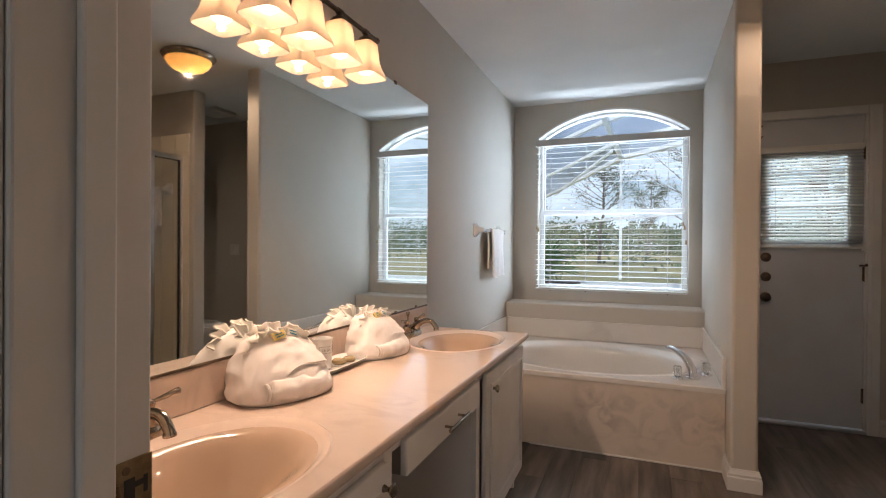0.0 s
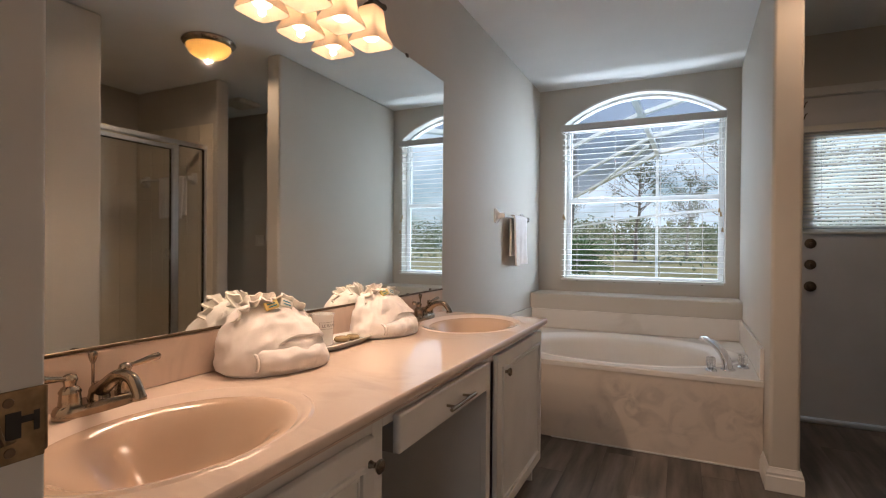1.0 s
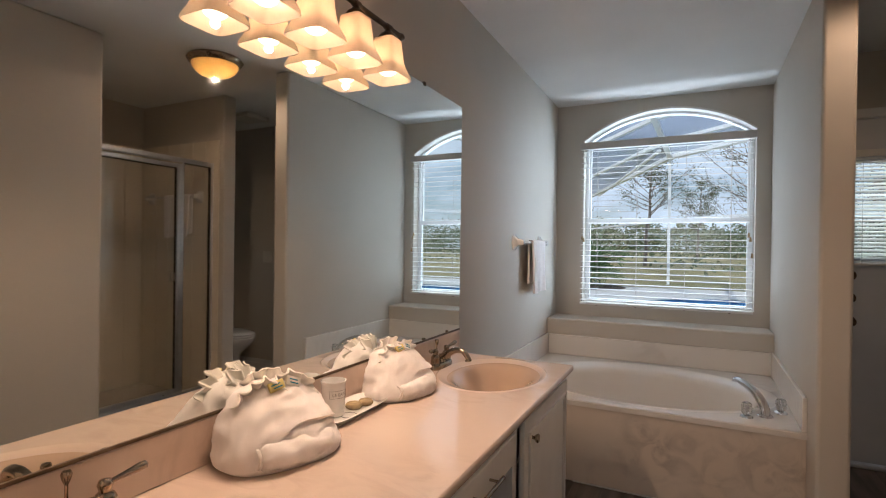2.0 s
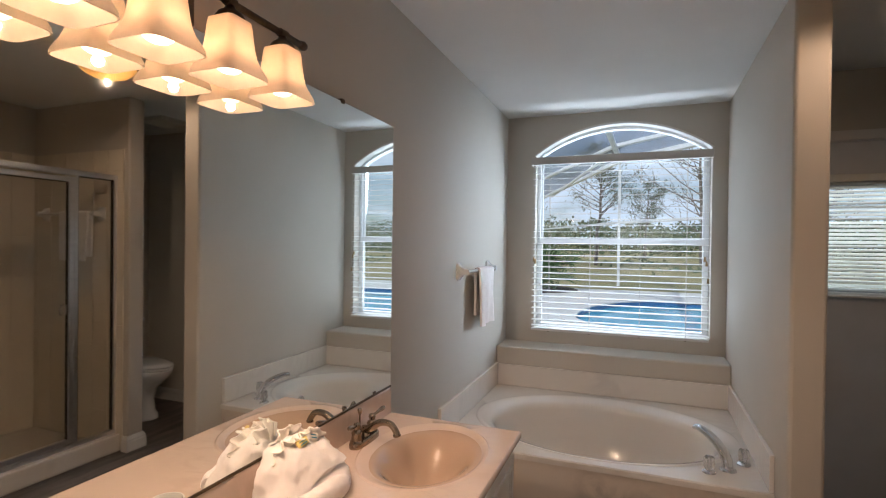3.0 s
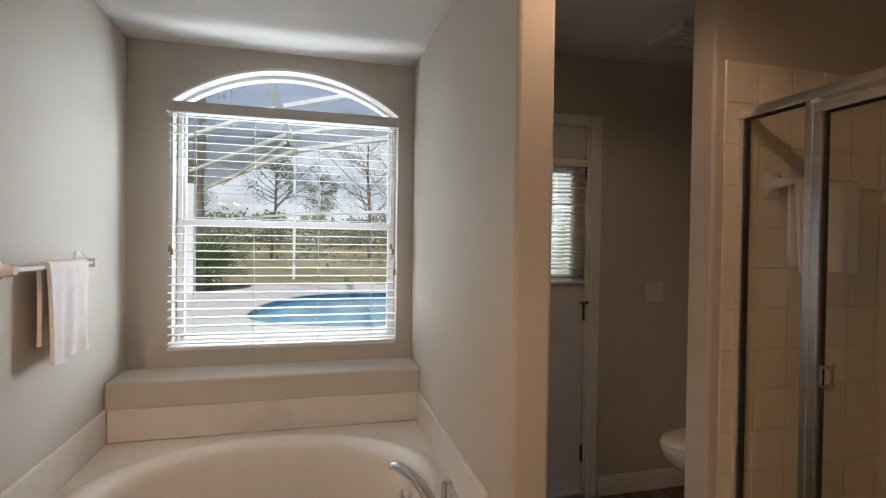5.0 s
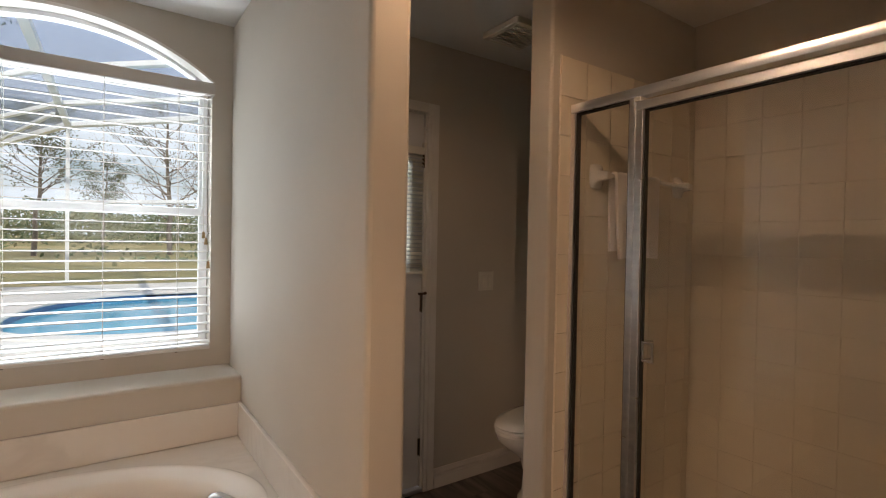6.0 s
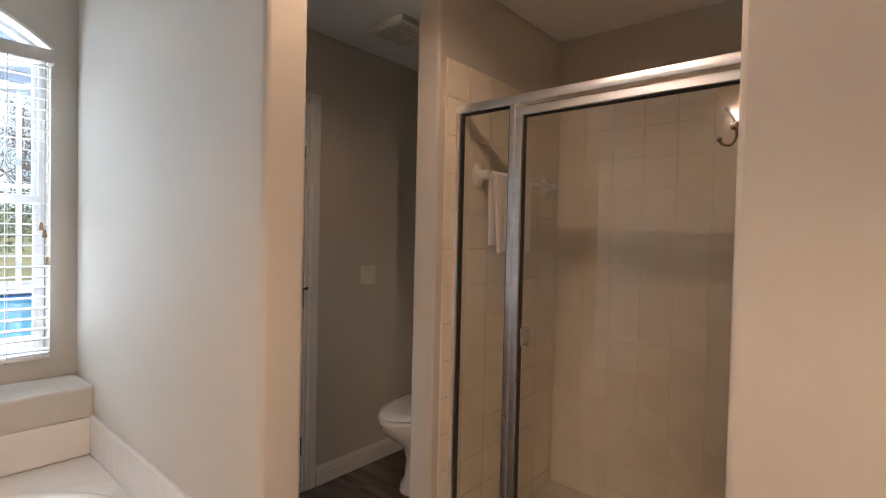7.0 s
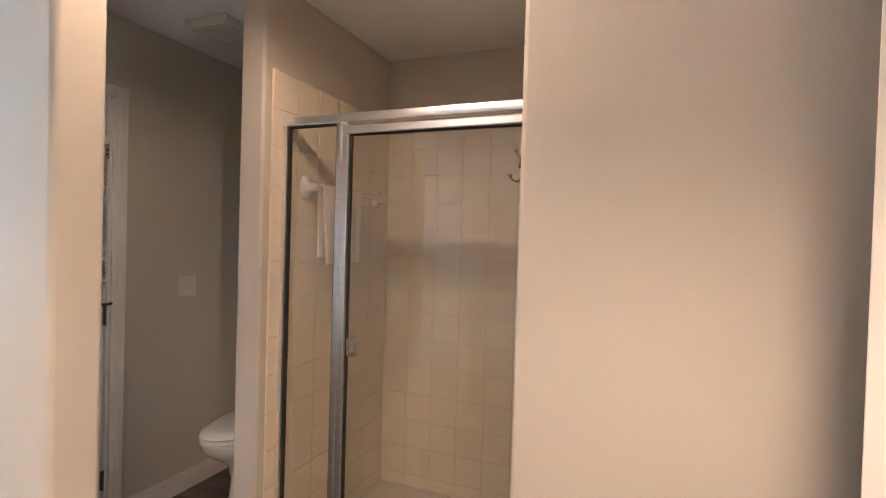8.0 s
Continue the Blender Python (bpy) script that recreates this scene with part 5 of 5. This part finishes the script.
# ---- outdoors ----
GZ = -0.15
PX0, PX1, PY0, PY1 = -0.35, 9.0, 11.0, 17.0


def lawn():
    """One sheet to the horizon, with the pool's basin let into it."""
    bm = bmesh.new()
    xs = [-900, -60, -20, PX0, PX1, 40, 900]
    ys = [4.6, PY0, PY1, 25, 60, 140, 900]
    for i in range(len(xs) - 1):
        for j in range(len(ys) - 1):
            if xs[i] == PX0 and ys[j] == PY0:
                continue
            bm.faces.new([bm.verts.new((x, y, GZ - 0.02)) for x, y in ((xs[i], ys[j]), (xs[i + 1], ys[j]), (xs[i + 1], ys[j + 1]), (xs[i], ys[j + 1]))])
    bm.faces.new([bm.verts.new((x, y, GZ - 0.02)) for x, y in ((-900, -900), (900, -900), (900, -3.2), (-900, -3.2))])
    bmesh.ops.remove_doubles(bm, verts=bm.verts, dist=1e-4)
    return tagged(part("ground", bm, GRASS, None, "", 0), "dry green and straw-coloured lawn", "lawn", kind="structure")


lawn()


def pool_line(grow=0.0):
    """The pool's edge: straight on three sides, rounded at one end."""
    pts = []
    for k in range(25):
        f = math.pi / 2 + math.pi * k / 24
        c, sn = math.cos(f), math.sin(f)
        ry = (PY1 - PIN) if sn > 0 else (PIN - PY0)
        pts.append((PX0 + PRX + (PRX + grow) * c, PIN + (ry + grow) * math.copysign(abs(sn) ** 0.9, sn)))
    return pts + [(PX1 + grow, PY0 - grow), (PX1 + grow, PY1 + grow)]


PIN, PRX = 12.9, 2.4


def pool_deck():
    bm = bmesh.new()
    for q in ((-7, PX0, 5.2, 20.6), (PX1, 14, 5.2, 20.6), (PX0, PX1, 5.2, PY0), (PX0, PX1, PY1, 20.6)):
        box(bm, q[0], q[1], q[2], q[3], GZ - 0.019, GZ + 0.02)
    # deck round the pool's curved end
    line = pool_line()[:25]
    for (xa, ya), (xb, yb) in zip(line, line[1:]):
        bm.faces.new([bm.verts.new((x, y, GZ + 0.02)) for x, y in ((PX0, ya), (PX0, yb), (xb, yb), (xa, ya))])
    bmesh.ops.recalc_face_normals(bm, faces=bm.faces)
    return tagged(part("pavement", bm, DECK, None, "", 0), "pale sunlit concrete pool deck", "deck", kind="structure")


pool_deck()


def pool():
    p = thing("swimming_pool", ((PX0 + PX1) / 2, 14, GZ), "swimming pool with a rounded end and blue water", "pool", kind="structure")
    line = pool_line()
    bm = bmesh.new()
    rings(bm, [[Vector((x, y, z)) for x, y in line] for z in (GZ - 1.2, GZ + 0.018)], cap=False)
    part("basin_wall", bm, POOLTILE, p)
    part("pool_floor", boxed(PX0, PX1, PY0, PY1, GZ - 1.3, GZ - 1.2), POOLTILE, p)
    n = 40
    bm = bmesh.new()
    vs = [[bm.verts.new((PX0 + (PX1 - PX0) * i / n, PY0 + (PY1 - PY0) * j / n, GZ - 0.09 + 0.006 * noise.noise(Vector((i * 0.7, j * 0.5, 0))))) for j in range(n + 1)] for i in range(n + 1)]
    for i in range(n):
        for j in range(n):
            bm.faces.new((vs[i][j], vs[i + 1][j], vs[i + 1][j + 1], vs[i][j + 1]))
    part("water", bm, WATER, p, "rippled blue water", 80)
    bm = bmesh.new()
    a, b = pool_line(-0.02), pool_line(0.30)
    rings(bm, [[Vector((x, y, GZ + 0.0205)) for x, y in a], [Vector((x, y, GZ + 0.05)) for x, y in a], [Vector((x, y, GZ + 0.05)) for x, y in b], [Vector((x, y, GZ + 0.0205)) for x, y in b]], cap=False)
    part("coping", bm, DECK, p)
    return p


pool()


def cage():
    """Screen enclosure over the pool: columns, eave beams and roof purlins in white aluminium."""
    c = thing("pool_cage", (0.3, 20, GZ), "white aluminium screen cage over the pool", "pool cage")

    def beam(name, a, b, w):
        part(name, tube(bmesh.new(), [a, b], w * 0.75, 4), CAGE, c, "", 0)

    e = 5.0
    p1, p2, p3 = Vector((0.25, 23.0, e)), Vector((-7.2, 42.5, e)), Vector((3.7, 19.1, e))
    p4 = p3 + (p3 - p1) * 2.2
    beam("eave_beam", p2, p1, 0.16)
    beam("eave_beam", p1, p4, 0.16)
    for p in (p1, p3, p3 + (p3 - p1) * 1.1, p4):
        beam("column", (p.x, p.y, GZ), p, 0.10)
    beam("column", (-2.35, 17.4, GZ), (-2.35, 17.4, 2.95), 0.20)
    beam("chair_rail", (p2.x, p2.y, 2.75), (p1.x, p1.y, 2.45), 0.09)
    beam("chair_rail", (p1.x, p1.y, 2.45), (p4.x, p4.y, 2.45), 0.09)
    # rafters towards the house and purlins across
    d12, d13 = (p2 - p1), (p3 - p1)
    beam("rafter", p1, (-0.25, 6.0, e), 0.15)
    beam("purlin", (-5.3, 31.0, e), (0.15, 19.8, e), 0.11)
    beam("purlin", (0.15, 19.8, e), (8.0, 12.4, e), 0.11)
    beam("purlin", (-3.6, 21.8, e), (0.0, 16.4, e), 0.11)
    beam("purlin", (0.0, 16.4, e), (6.0, 10.6, e), 0.11)
    beam("purlin", (-2.6, 16.8, e), (-0.1, 12.6, e), 0.11)
    roof = bmesh.new()
    roof.faces.new([roof.verts.new(v) for v in ((p2.x, p2.y, e + 0.08), (p1.x, p1.y, e + 0.08), (p4.x, p4.y, e + 0.08), (14, 6.0, e + 0.08), (-9, 6.0, e + 0.08), (-14, 30.0, e + 0.08))])
    part("roof_screen", roof, SCREEN, c, "dark insect screen", 0).visible_shadow = False
    beam("brace", (-4.8, 37.5, e), (-0.05, 21.4, e), 0.09)
    return c


cage()


def crown_clumps(bm, centres, r, count, leaf, rnd):
    for c in centres:
        for _ in range(count):
            d = Vector((rnd.gauss(0, 1), rnd.gauss(0, 1), rnd.gauss(0, 0.7))) * r * 0.5
            p = c + d
            u = Vector((rnd.uniform(-1, 1), rnd.uniform(-1, 1), rnd.uniform(-1, 1))).normalized()
            v = u.orthogonal().normalized() * leaf * rnd.uniform(0.3, 0.6)
            u = u * leaf * rnd.uniform(0.7, 1.2)
            bm.faces.new([bm.verts.new(q) for q in (p - u, p + v, p + u, p - v)])


def pine(x, y, height, seed, lean, leaves, leafmat, label, first=0.45, spread=1.0):
    rnd = random.Random(seed)
    t = thing("tree", (x, y, GZ), label, "tree", "pines on the lawn")
    top = Vector((x + lean, y, GZ + height))
    base = Vector((x, y, GZ - 0.1))
    axis = [base + (top - base) * k + Vector((rnd.uniform(-0.12, 0.12), rnd.uniform(-0.12, 0.12), 0)) * (k * (1 - k) * 4) for k in (i / 12 for i in range(13))]
    bm = bmesh.new()
    tube(bm, axis, [height * 0.012 * (1.25 - k / 12) ** 1.2 + 0.015 for k in range(13)], 8)
    part("trunk", bm, BARK, t, "", 60)
    limbs, tips = bmesh.new(), []
    for i in range(34):
        k = first + (0.98 - first) * i / 34
        p = axis[int(k * 12)] + (axis[min(int(k * 12) + 1, 12)] - axis[int(k * 12)]) * (k * 12 % 1)
        a = rnd.uniform(0, 2 * math.pi)
        ln = spread * height * rnd.uniform(0.12, 0.34) * (1.15 - k * 0.7)
        way = Vector((math.cos(a), math.sin(a) * 0.8, rnd.uniform(0.15, 0.75)))
        pts = [p + way * ln * s + Vector((0, 0, 0.25 * ln * s * s)) + Vector((rnd.uniform(-1, 1), rnd.uniform(-1, 1), rnd.uniform(-1, 1))) * 0.06 * ln * s for s in (0, 0.33, 0.66, 1)]
        tube(limbs, pts, [height * 0.0055 * (1.3 - k), height * 0.004 * (1.3 - k), height * 0.0026 * (1.3 - k), 0.010], 5)
        for _ in range(6):
            s = rnd.uniform(0.3, 1)
            q = p + way * ln * s + Vector((0, 0, 0.25 * ln * s * s))
            w2 = (way + Vector((rnd.uniform(-1, 1), rnd.uniform(-1, 1), rnd.uniform(-0.4, 0.9)))).normalized()
            l2 = ln * rnd.uniform(0.25, 0.55)
            tube(limbs, [q, q + w2 * l2 * 0.5, q + w2 * l2 + Vector((0, 0, 0.1 * l2))], [0.020, 0.014, 0.008], 4)
            tips += [q + w2 * l2, q + w2 * l2 * 0.6]
    part("limbs", limbs, BARK, t, "", 60)
    bm = bmesh.new()
    crown_clumps(bm, tips, height * 0.060, leaves, 0.11, rnd)
    part("crown", bm, leafmat, t, "sparse needles in loose clumps", 0)
    return t


pine(-2.4, 47.0, 10.2, 3, 0.5, 5, NEEDLE, "slender pine with sparse clumps of needles", 0.42, 1.25)
pine(6.3, 50.0, 13.4, 8, -0.3, 2, NEEDLE, "nearly bare grey tree with many fine branches", 0.22, 1.55)
pine(1.8, 66.0, 9.0, 61, 0.4, 6, NEEDLE, "pine with sparse clumps of needles", 0.4, 1.1)
pine(10.4, 58.0, 12.0, 64, 0.2, 3, RUST, "thin bare tree with a few rust-brown leaves", 0.3, 1.3)
pine(12.5, 60.0, 13.0, 15, 0.5, 9, NEEDLE, "tall pine with sparse clumps of needles", 0.35)
pine(-13.0, 62.0, 11.0, 21, 0.2, 20, NEEDLE, "pine with sparse clumps of needles", 0.3)
pine(20.0, 66.0, 12.0, 34, -0.4, 10, RUST, "tree with thin rust-brown leaves", 0.35)
pine(-5.6, 34.0, 20.0, 55, 0.6, 40, NEEDLE, "tall pine standing over the pool cage", 0.5)
pine(-9.5, 38.0, 23.0, 57, 0.8, 46, NEEDLE, "tall pine standing over the pool cage", 0.4)


def palmetto():
    rnd = random.Random(5)
    p = thing("palmetto", (-2.2, 19.4, GZ), "green fan palm clump beside the pool deck", "palm")
    for k in range(26):
        a, el = rnd.uniform(0, 2 * math.pi), rnd.uniform(0.25, 1.25)
        st = rnd.uniform(0.7, 1.25)
        way = Vector((math.cos(a) * math.cos(el), math.sin(a) * math.cos(el), math.sin(el)))
        root = Vector((-2.2 + rnd.uniform(-0.5, 0.5), 19.4 + rnd.uniform(-0.3, 0.3), GZ + 0.02))
        hub = root + way * st
        bm = bmesh.new()
        tube(bm, [root, hub], 0.012, 5)
        side = way.cross(Vector((0, 0, 1))).normalized()
        up = side.cross(way)
        for i in range(17):
            f = radians(-105 + 210 * i / 16)
            d = way * math.cos(f) + side * math.sin(f)
            ln = rnd.uniform(0.75, 1.0) * (1 - 0.25 * abs(f) / 2)
            w = side * math.cos(f) * 0.035 - way * math.sin(f) * 0.035
            a0, a1, a2 = hub, hub + d * ln * 0.55 + up * 0.02, hub + d * ln - Vector((0, 0, 0.12 * rnd.random() + 0.03))
            q = [bm.verts.new(v) for v in (a0, a1 + w, a2, a1 - w)]
            bm.faces.new(q)
        part("frond", bm, FROND, p, "", 0)
    part("mulch_bed", lathe(bmesh.new(), [(1.7, 0), (1.5, 0.05), (0.6, 0.09), (0.01, 0.1)], (-2.6, 19.6, GZ + 0.0), 20), MULCH, p)
    return p


palmetto()


def woods():
    """Far tree belt and low scrub, uncountable."""
    rnd = random.Random(9)
    verts, faces = [], []
    for k in range(32000):
        far = rnd.random()
        y = 92 + 60 * far
        x = rnd.uniform(-60, 95)
        hmax = 6.0 + 2.6 * noise.noise(Vector((x * 0.05, y * 0.02, 0))) + 3.4 * noise.noise(Vector((x * 0.21, 3, 0))) + 2.0 * noise.noise(Vector((x * 0.7, 8, 0)))
        z = GZ + rnd.random() ** 0.8 * max(hmax, 1.5) * (0.8 + far * 0.5)
        s = rnd.uniform(0.14, 0.42)
        u = Vector((rnd.uniform(-1, 1), rnd.uniform(-0.6, 0.6), rnd.uniform(-1, 1))).normalized()
        v = u.orthogonal().normalized()
        i = len(verts)
        c = Vector((x, y, z))
        verts += [c - u * s, c + v * s * 0.8, c + u * s, c - v * s * 0.8]
        faces.append((i, i + 1, i + 2, i + 3))
    for k in range(1500):
        y = rnd.uniform(32, 58)
        x = rnd.uniform(-45, 60)
        if noise.noise(Vector((x * 0.16, y * 0.12, 7))) < 0.05:
            continue
        s = rnd.uniform(0.12, 0.35)
        u = Vector((rnd.uniform(-1, 1), rnd.uniform(-0.6, 0.6), rnd.uniform(-0.3, 1))).normalized()
        v = u.orthogonal().normalized()
        i = len(verts)
        c = Vector((x, y, GZ + rnd.random() * 0.6))
        verts += [c - u * s, c + v * s * 0.6, c + u * s, c - v * s * 0.6]
        faces.append((i, i + 1, i + 2, i + 3))
    me = bpy.data.meshes.new("far_woods")
    me.from_pydata([tuple(v) for v in verts], [], faces)
    me.materials.append(WOODS)
    return tagged(new("far_woods", me), "dark green belt of trees and scrub across the lawn", "woods", kind="stuff")


woods()

# ---- small pieces of the setting: planks and shower tiles ----
PW, PL = 0.152, 1.22
plank_mesh = {}


def plank(x, y, w, ln):
    key = (round(w, 3), round(ln, 3))
    if key not in plank_mesh:
        bm = boxed(-w / 2 + 0.0003, w / 2 - 0.0003, -ln / 2 + 0.0003, ln / 2 - 0.0003, -0.006, 0.0, bev=0.0006, seg=1)
        plank_mesh[key] = mesh_of("plank", bm, PLANK, 0)
    piece("plank", plank_mesh[key], floor, pose(x + w / 2, y + ln / 2, 0))


for col in range(23):
    x = 0.0 + col * PW
    w = min(PW, 3.35 - x)
    y = 0.80 - (col * 0.437) % PL
    while y < 4.67:
        a, b = max(y, 0.80), min(y + PL, 4.67)
        if b - a > 0.02:
            plank(x, a, w, b - a)
        y += PL

TS = 0.152


def tiled(name, origin, u, nrm, width, z0, z1, label):
    """A tiled facing: grout bed and one object for each tile."""
    o, u, nrm = Vector(origin), Vector(u), Vector(nrm)
    bed = bmesh.new()
    c = [o + u * a + Vector((0, 0, z)) for a, z in ((0, z0), (width, z0), (width, z1), (0, z1))]
    rings(bed, [c, [p + nrm * 0.004 for p in c]])
    bed = tagged(part(name, bed, GROUT, None, "", 0), label, "tiling", kind="structure")
    m3 = Matrix((u, Vector((0, 0, 1)), nrm)).transposed().to_4x4()
    shared = {}
    z = z1
    while z > z0 + 0.01:
        lo = max(z - TS, z0)
        a = 0.0
        while a < width - 0.01:
            b = min(a + TS, width)
            key = (round(b - a, 3), round(z - lo, 3))
            if key not in shared:
                shared[key] = mesh_of("tile", boxed(-key[0] / 2 + 0.0012, key[0] / 2 - 0.0012, -key[1] / 2 + 0.0012, key[1] / 2 - 0.0012, 0.0035, 0.0075, bev=0.0013, seg=1), TILE, 30)
            piece("tile", shared[key], bed, Matrix.Translation(o + u * ((a + b) / 2) + Vector((0, 0, (z + lo) / 2))) @ m3 @ pose(0, 0, 0, random.uniform(-0.12, 0.12), random.uniform(-0.12, 0.12), 0))
            a = b
        z = lo
    return bed


tiled("shower_tiling_partition", (2.386, 3.592, 0), (1, 0, 0), (0, -1, 0), 0.964, 0.036, 2.085, "cream glazed square tiles on the partition")
tiled("shower_tiling_back", (3.350, 3.584, 0), (0, -1, 0), (-1, 0, 0), 1.076, 0.036, 2.085, "cream glazed square tiles on the shower's back wall")
tiled("shower_tiling_entry_side", (2.440, 2.502, 0), (1, 0, 0), (0, 1, 0), 0.900, 0.036, 2.085, "cream glazed square tiles beside the entry wall")
